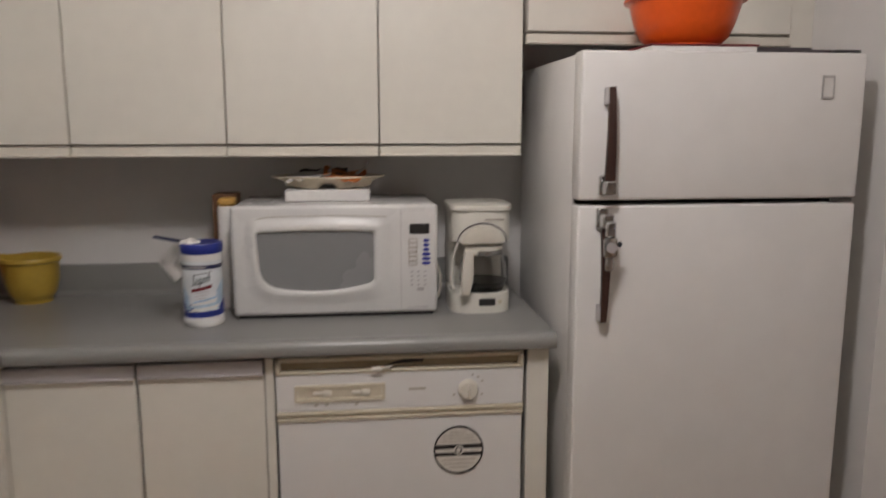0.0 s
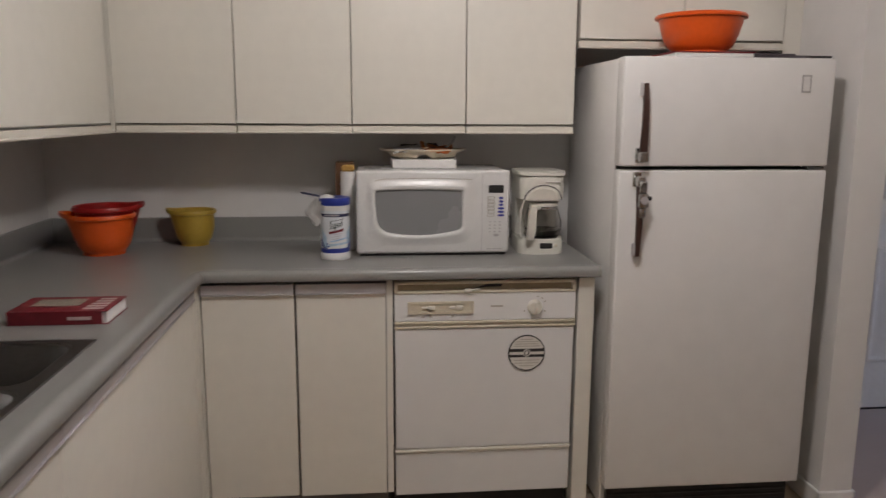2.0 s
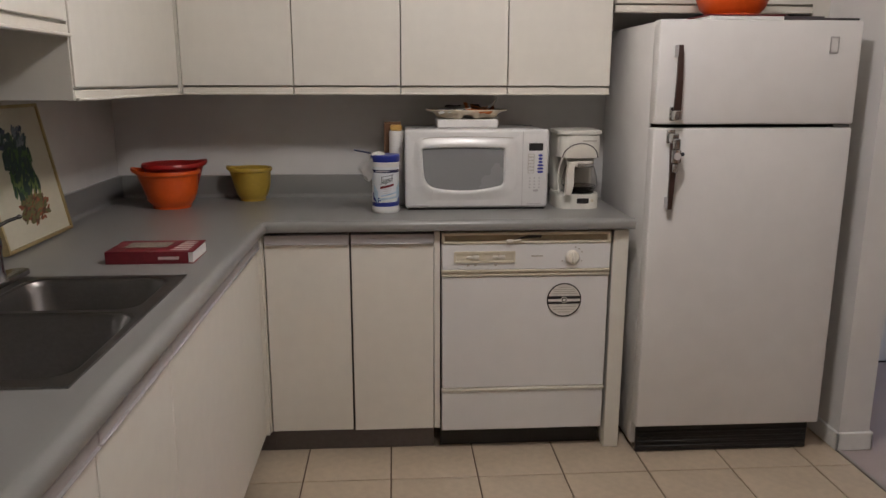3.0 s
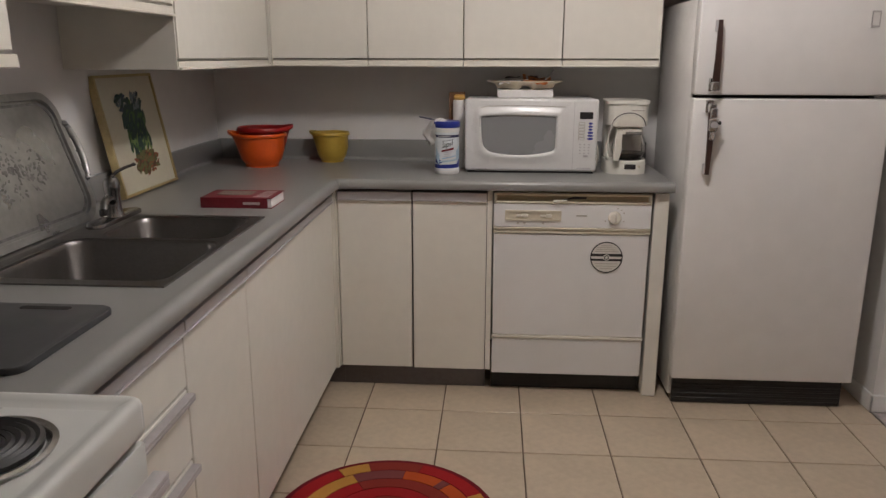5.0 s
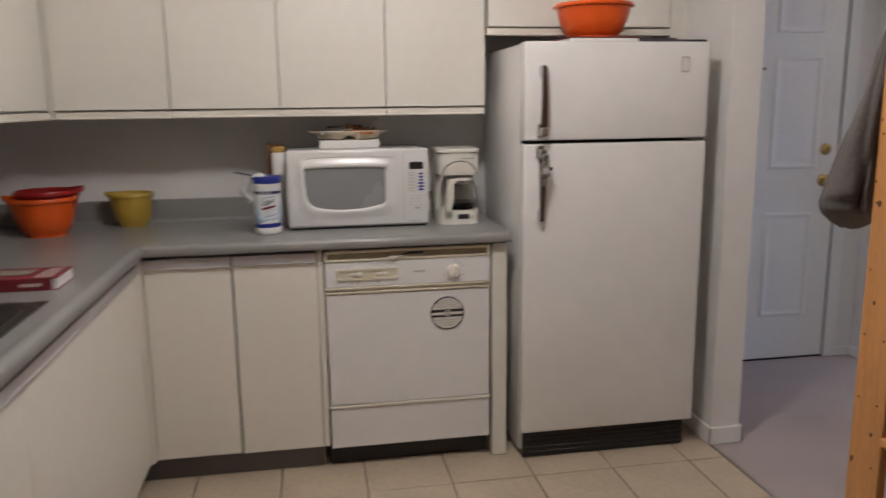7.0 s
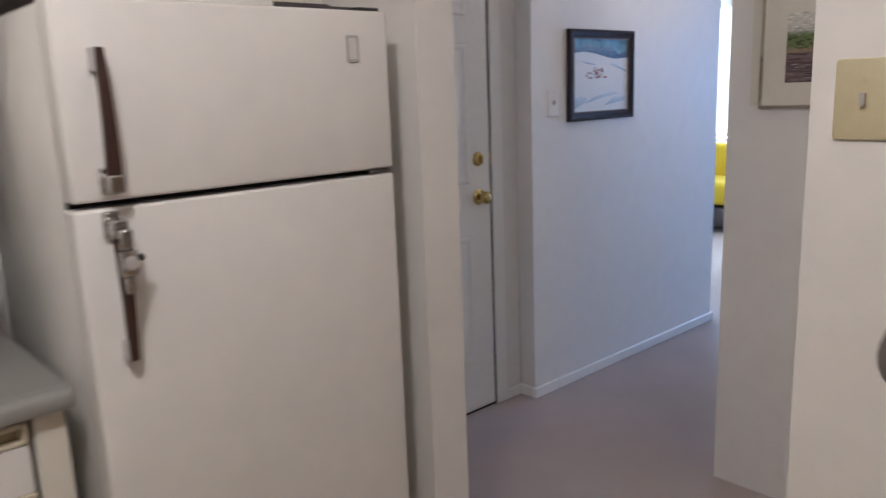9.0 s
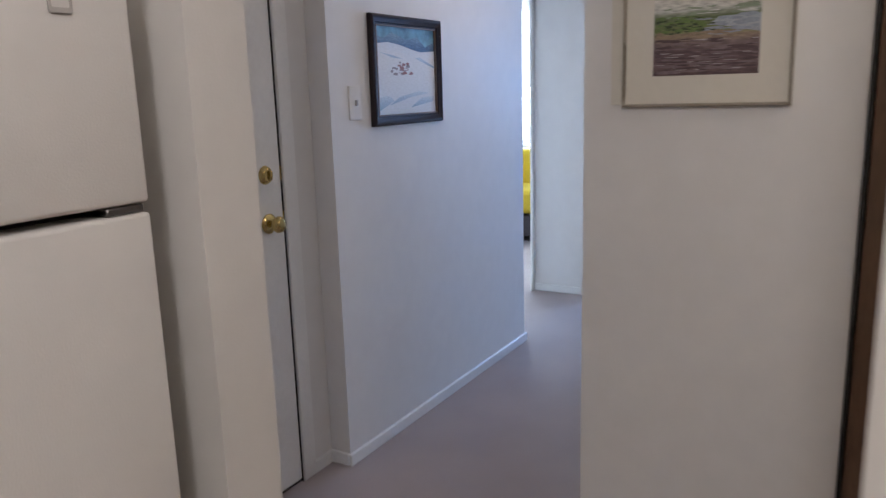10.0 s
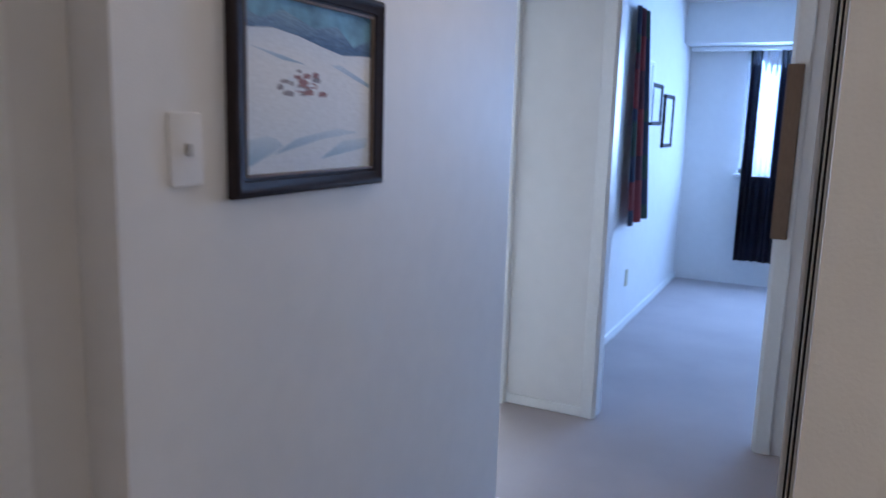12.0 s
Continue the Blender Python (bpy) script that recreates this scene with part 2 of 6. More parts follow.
# entrance wall with its door, the jog and the corridor
wall("wall_entry", (1.645, 2.57, 0, 1.74, 2.69, CEIL), (2.715, 2.57, 0, 2.95, 2.69, CEIL), (1.74, 2.57, 2.075, 2.715, 2.69, CEIL), label="white wall round the entrance door")
wall("wall_corridor_north", (2.84, 2.48, 0, 4.44, 2.569, CEIL), label="white corridor wall with a framed snow painting")
wall("corridor_header", (4.441, 2.48, 2.05, 5.479, 2.868, CEIL), label="white lintel over the alcove")
wall("wall_den_south", (2.95, 2.87, 0, 4.52, 2.97, CEIL), (4.52, 2.87, 2.05, 5.43, 2.97, CEIL), label="white wall between den and corridor")
wall("alcove_side", (4.32, 2.57, 0, 4.44, 2.87, CEIL), label="white side wall of the alcove")
wall("wall_bedroom_west", (5.48, 2.41, 0, 5.58, 2.868, CEIL), (5.48, 1.68, 2.015, 5.58, 2.41, CEIL), (5.48, -2.3, 0, 5.58, 1.68, CEIL), label="white wall with the bedroom doorway")
wall("wall_bedroom_north", (5.581, 2.68, 0, 9.28, 2.868, CEIL), label="white bedroom wall with small pictures")
wall("wall_dining_east", (2.73, 0.870, 0, 2.83, 1.537, CEIL), (2.73, -2.30, 0, 2.83, 0.0, CEIL), (2.73, 0.0, 2.06, 2.83, 0.870, CEIL), label="white wall end with a framed landscape")
wall("wall_corridor_south", (2.93, 1.42, 0, 5.479, 1.515, CEIL), label="white corridor wall beside the closet")
baseboard("white painted skirting along the corridor", (2.828, 2.466, 0, 4.452, 2.48, 0.05), (2.828, 2.48, 0, 2.84, 2.57, 0.05), (2.72, 2.556, 0, 2.828, 2.57, 0.05), (4.44, 2.48, 0, 4.452, 2.86, 0.05))
baseboard("white painted skirting of the alcove", (5.466, 2.46, 0, 5.48, 2.86, 0.05))
baseboard("white painted skirting in the bedroom", (5.60, 2.666, 0, 9.26, 2.68, 0.06))
# facade with two windows
FACADE = ((-2.30, 0.20, 0, CEIL), (2.20, 3.95, 0, CEIL), (5.85, 6.60, 0, CEIL), (0.20, 2.20, 0, 1.0), (0.20, 2.20, 2.07, CEIL), (3.95, 5.85, 0, 0.72), (3.95, 5.85, 2.32, CEIL))
for k, (y0, y1, z0, z1) in enumerate(FACADE):
    wall("wall_facade_%d" % (k + 1), (9.28, y0, z0, 9.40, y1, z1), label="white outer wall beside the windows")
wall("bulkhead", (8.86, -2.30, 2.09, 9.279, 2.679, CEIL), label="white bulkhead above the bedroom window")
wall("wall_den_north", (2.95, 6.60, 0, 9.40, 6.72, CEIL), label="plain white wall of the den")
wall("wall_den_west", (2.95, 2.97, 0, 3.05, 6.60, CEIL), label="plain white wall of the den")
part("ceiling", boxes((-1.44, -2.42, CEIL, 9.40, 6.72, CEIL + 0.1)), M_CEIL, None, "white textured ceiling", 30, "structure", "ceiling")
part("carpet", boxes((1.535, -2.30, -0.10, 9.28, 6.60, 0.0)), M_CARPET, None, "mauve-beige wall-to-wall carpet", 30, "structure", "floor")
part("threshold", boxes((1.522, -2.29, -0.02, 1.538, 1.69, 0.003), r=0.002), M_GREYSTRIP, None, "thin metal strip between tile and carpet", 30, "structure", "threshold")
floor = part("floor", boxes((-1.44, -2.30, -0.10, 1.53, 2.49, -0.005)), M_GROUT, None, "kitchen floor of square beige tiles with dark joints", 30, "structure", "floor")


def casing(name, label, *specs):
    return part(name, boxes(*specs, r=0.004), M_TRIM, None, label, 30, "structure", "trim")


casing("trim", "white painted casing round the entrance door", (1.72, 2.556, 0, 1.775, 2.572, 2.09), (2.668, 2.556, 0, 2.735, 2.572, 2.09), (1.72, 2.554, 2.05, 2.735, 2.572, 2.12))
casing("trim", "white painted casing round the bedroom doorway", (5.463, 2.405, 0, 5.482, 2.465, 2.0), (5.463, 1.60, 2.0, 5.482, 2.465, 2.06), (5.463, 1.62, 0, 5.482, 1.685, 2.0), (5.48, 2.395, 0, 5.58, 2.412, 2.0), (5.48, 1.678, 0, 5.58, 1.695, 2.0))
casing("trim", "white painted casing of the den doorway", (5.43, 2.853, 0, 5.478, 2.872, 2.05), (4.46, 2.853, 0, 4.525, 2.872, 2.05), (4.46, 2.855, 2.02, 5.465, 2.872, 2.048))


def window(name, y0, y1, z0, z1, label):
    w = thing(name, (9.30, (y0 + y1) / 2, z0), label, "window", kind="structure")
    part("window_frame", boxes((9.30, y0, z0, 9.36, y0 + 0.05, z1), (9.30, y1 - 0.05, z0, 9.36, y1, z1), (9.30, y0, z0, 9.36, y1, z0 + 0.05), (9.30, y0, z1 - 0.05, 9.36, y1, z1), (9.30, (y0 + y1) / 2 - 0.03, z0, 9.36, (y0 + y1) / 2 + 0.03, z1), r=0.004), M_TRIM, w)
    part("window_sill", boxes((9.22, y0 - 0.03, z0 - 0.03, 9.31, y1 + 0.03, z0), r=0.006), M_TRIM, w)
    for k in range(2):
        a = y0 + 0.05 + k * (y1 - y0) / 2
        g = part("pane", boxes((9.325, a, z0 + 0.05, 9.331, a + (y1 - y0) / 2 - 0.08, z1 - 0.05)), M_GLASS, w)
        g.visible_shadow = False
    return w


M_GLASS = clear_glass("window_glass")
window("window_1", 0.20, 2.20, 1.0, 2.07, "white framed bedroom window with dark curtains")
window("window_2", 3.95, 5.85, 0.72, 2.32, "white framed bright window of the den")
M_HAZE = bpy.data.materials.new("bright_haze")
M_HAZE.use_nodes = True
hz = M_HAZE.node_tree.nodes["Principled BSDF"]
hz.inputs["Emission Color"].default_value, hz.inputs["Emission Strength"].default_value = (0.86, 0.93, 1.0, 1), 3.0
part("backdrop", boxes((70.0, -45, -6, 70.3, 60, 30)), M_HAZE, None, "bright hazy sky far outside the windows", 30, "structure", "backdrop")
part("ground", boxes((-60, -60, -6.2, 200, 70, -6.0)), material("far_ground", (0.22, 0.24, 0.20), 0.9, var=0.2, scale=0.2), None, "pale ground far below the windows", 30, "structure", "ground")


# ---- kitchen: cabinets ----
YF, XF = 1.765, -0.645
CT = 0.90
YU0 = 2.055


def base_door(parent, axis, a, b, z0, z1, at, pull=True):
    """A slab door with its grey finger-pull strip along the top; axis: the way the run goes."""
    t = 0.018
    ph = 0.036 if axis == "x" else 0.028
    bx = (lambda u0, u1, d0, d1, p, q: (u0, at - d1, p, u1, at - d0, q)) if axis == "x" else (lambda u0, u1, d0, d1, p, q: (at + d0, u0, p, at + d1, u1, q))
    d = part("door", boxes(bx(a, b, -t, 0, z0, z1 - (ph if pull else 0)), r=0.002), M_CAB, parent)
    if pull:
        s = part("handle", boxes(bx(a, b, -t, 0.007, z1 - ph + 0.004, z1), bx(a, b, -t, 0.012, z1 - ph, z1 - ph + 0.004), r=0.0015), M_PULL, d, "grey moulded finger-pull strip")
    return d


def base_cabinet(name, label, axis, a, b, doors, at, depth=0.57, z1=0.845):
    """A floor unit: carcass, toe kick and doors given as (start, end, z0, z1)."""
    lo = (a, at, 0) if axis == "x" else (at, a, 0)
    c = thing(name, lo, label, "cabinet", "base cabinets")
    if axis == "x":
        # dark body: the shade of the gaps is in its colour
        part("body", boxes((a, at + 0.019, 0.10, b, at + depth, 0.858)), M_CARCASS_SHADE, c)
        part("toe_kick", boxes((a, at + 0.055, 0, b, at + 0.07, 0.099)), M_KICK, c, "dark grey vinyl toe kick")
    else:
        part("body", boxes((at - depth, a, 0.10, at - 0.019, b, 0.66), (at - 0.06, a, 0.661, at - 0.019, b, 0.858)), M_CARCASS_SHADE, c)
        part("toe_kick", boxes((at - 0.07, a, 0, at - 0.055, b, 0.099)), M_KICK, c, "dark grey vinyl toe kick")
    for d in doors:
        base_door(c, axis, *d, at)
    return c


corner_unit = base_cabinet("base_cabinet", "white two-door floor cabinet with grey pulls", "x", -0.624, -0.022, [(-0.624, -0.326, 0.103, 0.852), (-0.319, -0.024, 0.100, 0.852)], YF)
base_cabinet("base_cabinet", "white floor cabinet beside the corner", "y", 0.673, 1.755, [(0.675, 1.738, 0.103, 0.838)], XF)
base_cabinet("base_cabinet", "white floor cabinet under the sink", "y", 0.263, 0.672, [(0.266, 0.670, 0.103, 0.838)], XF)
part("toe_kick", boxes((-0.715, YF + 0.055, 0, -0.6245, YF + 0.07, 0.099), (-0.715, 1.756, 0, -0.700, YF + 0.0545, 0.099)), M_KICK, corner_unit, "dark grey vinyl toe kick")
bank = base_cabinet("drawer_cabinet", "white drawer cabinet with grey handles beside the stove", "y", -0.236, 0.262, [], XF)
for k, (z0, z1) in enumerate(((0.690, 0.838), (0.522, 0.684), (0.350, 0.516), (0.103, 0.344))):
    dr = part("drawer", boxes((XF - 0.018, -0.232, z0, XF, 0.260, z1 - (0.028 if k == 0 else 0.0)), r=0.002), M_CAB, bank)
    if k == 0:
        part("handle", boxes((XF - 0.018, -0.232, z1 - 0.024, XF + 0.007, 0.260, z1), (XF - 0.018, -0.232, z1 - 0.028, XF + 0.012, 0.260, z1 - 0.024), r=0.0015), M_PULL, dr, "grey moulded finger-pull strip")
    else:
        part("handle", boxes((XF + 0.0002, -0.228, z1 - 0.014, XF + 0.020, 0.256, z1 - 0.006), (XF + 0.014, -0.228, z1 - 0.022, XF + 0.020, 0.256, z1 - 0.014), r=0.0012), M_PULL, dr, "grey metal bar handle")
part("filler_strip", boxes((-0.644, YF, 0.10, -0.628, YF + 0.02, 0.860)), M_CAB, None, "white corner filler strip between cabinets", category="cabinet")
part("filler_strip", boxes((XF - 0.02, 1.740, 0.10, XF + 0.012, 1.764, 0.860)), M_CAB, None, "white corner filler strip beside the sink run", category="cabinet")
part("filler_strip", boxes((-0.021, YF + 0.004, 0.10, -0.001, YF + 0.022, 0.860)), M_CAB, None, "white filler strip beside the dishwasher", category="cabinet")
part("filler_strip", boxes((-0.958, YU0 - 0.008, 1.334, -0.947, YU0 + 0.02, 2.13)), M_CAB, None, "white corner filler strip between wall cabinets", category="cabinet")
# the white end panel between dishwasher and fridge
end = thing("end_panel", (0.655, 2.0, 0), "white end panel, chipped at the foot", "panel")
part("board", boxes((0.632, YF + 0.004, 0, 0.688, 2.36, 0.858), r=0.003), M_CAB, end)
part("edge_strip", boxes((0.6325, YF, 0.004, 0.6875, YF + 0.0038, 0.857), r=0.001), M_CAB, end, "white edge banding")
part("chipped_edge", boxes((0.668, YF - 0.0004, 0.0, 0.686, YF + 0.003, 0.0038)), M_EDGE_SHADE, end, "bare chipped board at the foot")

# L-shaped worktop with a rolled front edge and a low upstand
SX0, SX1, SY0, SY1 = -1.155, -0.688, 0.290, 1.012
wt = thing("worktop", (-0.9, 1.9, CT), "grey laminate L-shaped worktop with a rolled edge", "worktop")


def edge_profile():
    """Front nose of the top, as (overhang, height): a soft drip lip."""
    return [(0.0, CT - 0.034), (0.0305, CT - 0.034), (0.032, CT - 0.0325), (0.033, CT - 0.012), (0.029, CT - 0.004), (0.022, CT + 0.001), (0.014, CT + 0.004), (0.004, CT + 0.002), (-0.012, CT), (-0.03, CT)]


bm = bmesh.new()
prev = None
xe, ye = XF + 0.0, YF
for px, py, ox, oy in ((XF, -0.238, 1, 0), (XF, YF - 0.055, 1, 0), (XF + 0.008, YF - 0.020, 0.92, -0.38), (XF + 0.028, YF - 0.004, 0.38, -0.92), (XF + 0.06, YF, 0, -1), (0.700, YF, 0, -1)):
    ring = [bm.verts.new((px + ox * d, py + oy * d, z)) for d, z in edge_profile()]
    if prev:
        for k in range(len(ring) - 1):
            bm.faces.new((prev[k], prev[k + 1], ring[k + 1], ring[k]))
    prev = ring
part("front_edge", bm, M_COUNTER, wt, smooth=60)
for slab in ((-1.319, SY1 - 0.01, CT - 0.04, XF - 0.029, 2.369, CT), (XF - 0.029, YF + 0.029, CT - 0.04, 0.700, 2.369, CT), (-1.319, -0.238, CT - 0.04, XF - 0.029, SY0 + 0.01, CT), (-1.319, SY0 + 0.01, CT - 0.04, SX0 + 0.01, SY1 - 0.01, CT), (SX1 - 0.01, SY0 + 0.01, CT - 0.04, XF - 0.029, SY1 - 0.01, CT)):
    part("slab", boxes(slab), M_COUNTER, wt)
part("slab", prism([(XF - 0.029, YF - 0.055), (XF - 0.0195, YF - 0.0085), (XF + 0.0168, YF + 0.0238), (XF + 0.06, YF + 0.029), (XF - 0.029, YF + 0.029)], CT - 0.04, CT), M_COUNTER, wt)
part("upstand", boxes((-1.302, 2.345, CT - 0.02, 0.700, 2.369, CT + 0.095), (-1.319, -0.238, CT - 0.02, -1.297, 2.369, CT + 0.095), r=0.006, seg=2), M_COUNTER, wt)
cove = [(0.0, -0.001), (0.016, -0.001), (0.016, 0.0004), (0.010, 0.0014), (0.005, 0.0045), (0.0018, 0.009), (0.0006, 0.015), (0.0, 0.015)]
part("cove", merge(prism([(-d, z) for d, z in cove], -1.29, 0.699, Matrix.Translation((0, 2.3452, CT)) @ Matrix(((0, 0, 1, 0), (1, 0, 0, 0), (0, 1, 0, 0), (0, 0, 0, 1)))), prism([(-d, z) for d, z in cove], -2.34, 0.237, Matrix.Translation((-1.2972, 0, CT)) @ Matrix(((-1, 0, 0, 0), (0, 0, -1, 0), (0, 1, 0, 0), (0, 0, 0, 1))))), M_COUNTER, wt, smooth=60)

# wall cabinets
YU, XU = 2.055, -0.955
UB = 1.362
for k, (a, b) in enumerate(((-0.946, -0.536), (-0.534, -0.134), (-0.132, 0.274), (0.276, 0.672))):
    c = thing("wall_cabinet", (a, YU, UB), "white slab-door wall cabinet", "cabinet", "wall cabinets")
    # brown body colour stands for shade in the gaps between doors
    part("body", boxes((a + 0.001, YU + 0.019, UB, b - 0.001, 2.369, 2.13)), M_EDGE_SHADE, c)
    part("door", boxes((a + 0.0006, YU, UB + 0.004, b - 0.0006, YU + 0.018, 2.128), r=0.0015), M_CAB, c)
    part("light_rail", boxes((a + 0.001, YU + 0.002, UB - 0.030, b - 0.001, YU + 0.022, UB - 0.003), (a + 0.001, YU - 0.008, UB - 0.030, b - 0.001, YU + 0.002, UB - 0.022), r=0.002), M_OLDWHITE, c, "pale moulded rail under the cabinet")
over = thing("wall_cabinet", (0.68, YU, 1.668), "white wall cabinet above the fridge", "cabinet", "wall cabinets")
# body browned like the row, shade of its door gap in the colour
part("body", boxes((0.682, YU + 0.019, 1.668, 1.452, 2.369, 2.13)), M_EDGE_SHADE, over)
for a, b in ((0.684, 1.066), (1.070, 1.450)):
    part("door", boxes((a, YU, 1.672, b, YU + 0.018, 2.128), r=0.002), M_CAB, over)
part("light_rail", boxes((0.682, YU + 0.002, 1.638, 1.452, YU + 0.022, 1.665), (0.682, YU - 0.008, 1.638, 1.452, YU + 0.002, 1.646), r=0.002), M_OLDWHITE, over)
part("filler_strip", boxes((1.454, YU + 0.01, 1.60, 1.524, YU + 0.03, 2.13)), M_CAB, None, "white filler strip beside the fridge cabinet", category="cabinet")
corner = thing("wall_cabinet", (XU, 1.11, UB), "white corner wall cabinet beside the sink", "cabinet", "wall cabinets")
part("body", boxes((-1.319, 1.107, UB, XU - 0.019, 2.369, 2.13)), M_CAB, corner)
part("side_panel", boxes((-1.319, 1.10, UB - 0.028, XU - 0.004, 1.106, 2.13), r=0.001), M_CAB, corner, "pale grey cabinet side")
part("door", boxes((XU - 0.018, 1.108, UB + 0.004, XU, 2.036, 2.128), r=0.002), M_CAB, corner)
part("light_rail", boxes((XU - 0.022, 1.107, UB - 0.030, XU - 0.002, 2.05, UB - 0.003), (XU - 0.002, 1.107, UB - 0.030, XU + 0.008, 2.05, UB - 0.022), r=0.002), M_OLDWHITE, corner)
bridge = thing("wall_cabinet", (XU, 0.30, 1.50), "short white wall cabinet above the sink", "cabinet", "wall cabinets")
part("body", boxes((-1.319, 0.302, 1.520, XU - 0.019, 1.099, 2.13)), M_CAB, bridge)
for a, b in ((0.304, 0.70), (0.704, 1.098)):
    part("door", boxes((XU - 0.018, a, 1.524, XU, b, 2.128), r=0.002), M_CAB, bridge)
part("light_rail", boxes((XU - 0.022, 0.302, 1.488, XU - 0.002, 1.099, 1.517), (XU - 0.002, 0.302, 1.488, XU + 0.008, 1.099, 1.496), r=0.002), M_OLDWHITE, bridge)
hood = thing("wall_cabinet", (XU, -0.97, UB), "white wall cabinet on the stove side", "cabinet", "wall cabinets")
part("body", boxes((-1.319, -0.30, UB + 0.02, XU - 0.019, 0.300, 2.13)), M_CAB, hood)
part("door", boxes((XU - 0.018, -0.298, UB + 0.024, XU, 0.297, 2.128), r=0.002), M_CAB, hood)
part("light_rail", boxes((XU - 0.022, -0.298, UB - 0.010, XU + 0.008, 0.30, UB + 0.017), r=0.002), M_OLDWHITE, hood)
soffit = wall("soffit", (-1.319, -2.29, 2.131, XU - 0.01, 2.369, CEIL), (XU - 0.01, YU + 0.01, 2.131, 1.524, 2.369, CEIL), label="white painted soffit above the wall cabinets")

# ---- kitchen: dishwasher ----
dw = thing("dishwasher", (0.31, YF, 0), "old white dishwasher with a yellowed control panel", "dishwasher")
D0, D1 = 0.004, 0.622
part("body", boxes((D0 + 0.01, YF + 0.03, 0.10, D1 - 0.005, 2.35, 0.850)), M_DARK, dw)
part("door_panel", boxes((D0 + 0.002, YF - 0.002, 0.261, D1 - 0.003, YF + 0.03, 0.690), r=0.003), M_APPL, dw)
part("lower_panel", boxes((D0 + 0.002, YF, 0.088, D1 - 0.003, YF + 0.03, 0.246), r=0.003), M_APPL, dw)
part("trim", boxes((D0, YF - 0.007, 0.247, D1, YF + 0.02, 0.259), r=0.003), M_OLDWHITE, dw, "cream strip across the door")
part("kick_plate", boxes((D0, YF + 0.06, 0.0, D1, YF + 0.07, 0.086)), M_BLACK, dw, "black kick plate")
panel = part("control_panel", boxes((D0, YF - 0.004, 0.716, D1, YF + 0.03, 0.812), r=0.003), M_APPL, dw)
part("panel_trim", boxes((D0, YF - 0.008, 0.692, D1, YF + 0.03, 0.700), (D0, YF - 0.003, 0.700, D1, YF + 0.03, 0.708), (D0, YF - 0.010, 0.708, D1, YF + 0.03, 0.716), r=0.002), M_YELLOWED, dw, "yellowed ridged trim")
part("vent_trim", boxes((D0, YF - 0.008, 0.812, D1, YF + 0.03, 0.820), (D0, YF - 0.008, 0.844, D1, YF + 0.03, 0.856), (D0, YF - 0.008, 0.812, D0 + 0.012, YF + 0.03, 0.856), (D1 - 0.012, YF - 0.008, 0.812, D1, YF + 0.03, 0.856), r=0.003), M_YELLOWED, dw, "yellowed handle recess frame")
part("vent_recess", boxes((D0 + 0.01, YF + 0.012, 0.818, D1 - 0.01, YF + 0.024, 0.846)), M_TAN, dw, "tan handle recess")
latch = part("latch", merge(lathe([(0.0, -0.012), (0.007, -0.012), (0.008, 0.0), (0.007, 0.012), (0.0, 0.012)], (0.250, YF - 0.012, 0.822), 14, "X"), rod([(0.255, YF - 0.014, 0.823), (0.29, YF - 0.013, 0.829)], 0.004, taper=0.6)), M_OLDWHITE, dw, "ivory door latch")
# black wedge paints the shade in the open slot below the arm
part("latch_slot_shade", prism([(-0.055, -0.0065), (-0.010, -0.001), (0.045, 0.0), (0.047, 0.008), (-0.004, 0.009)], -0.006, 0.0015, facing((0.322, YF + 0.0105, 0.830), (0, -1, 0))), M_BLACK, dw, "black wedge standing for the shaded slot under the latch arm")
rec = part("button_recess", ring_prism(rounded(0.222, 0.042, 0.004, 3), rounded(0.206, 0.026, 0.003, 3), -0.001, 0.006, facing((0.160, YF - 0.004, 0.764), (0, -1, 0))), M_YELLOWED, dw)
part("recess_back", boxes((0.058, YF - 0.006, 0.751, 0.262, YF - 0.002, 0.777)), M_YELLOWED, dw, "cream recess behind the switches")
for x in (0.118, 0.212):
    part("rocker_switch", boxes((x - 0.024, YF - 0.012, 0.759, x - 0.002, YF - 0.004, 0.769), (x - 0.002, YF - 0.016, 0.757, x + 0.022, YF - 0.004, 0.772), r=0.0045, seg=2), M_OLDWHITE, dw, "ivory rocker switch")
dial = part("dial", merge(lathe([(0.026, 0.0), (0.026, 0.006), (0.021, 0.016), (0.0, 0.018)], (0.480, YF - 0.004, 0.760), 28, "Y"), boxes((0.476, YF - 0.030, 0.740, 0.484, YF - 0.012, 0.780), r=0.003)), M_OLDWHITE, dw, "ivory timer dial")
part("printed_marks", boxes((0.330, YF - 0.0052, 0.763, 0.372, YF - 0.0042, 0.768), *[(0.480 + 0.040 * math.cos(a) - 0.003, YF - 0.0052, 0.762 + 0.036 * math.sin(a) - 0.002, 0.480 + 0.040 * math.cos(a) + 0.003, YF - 0.0042, 0.762 + 0.036 * math.sin(a) + 0.002) for a in (0.5, 0.9, 1.3, -0.5, 3.6)], *[(x, YF - 0.0052, 0.730, x + 0.009, YF - 0.0042, 0.736) for x in (0.096, 0.122, 0.196)]), M_EDGE_SHADE, dw, "small printed symbols", kind="stuff")
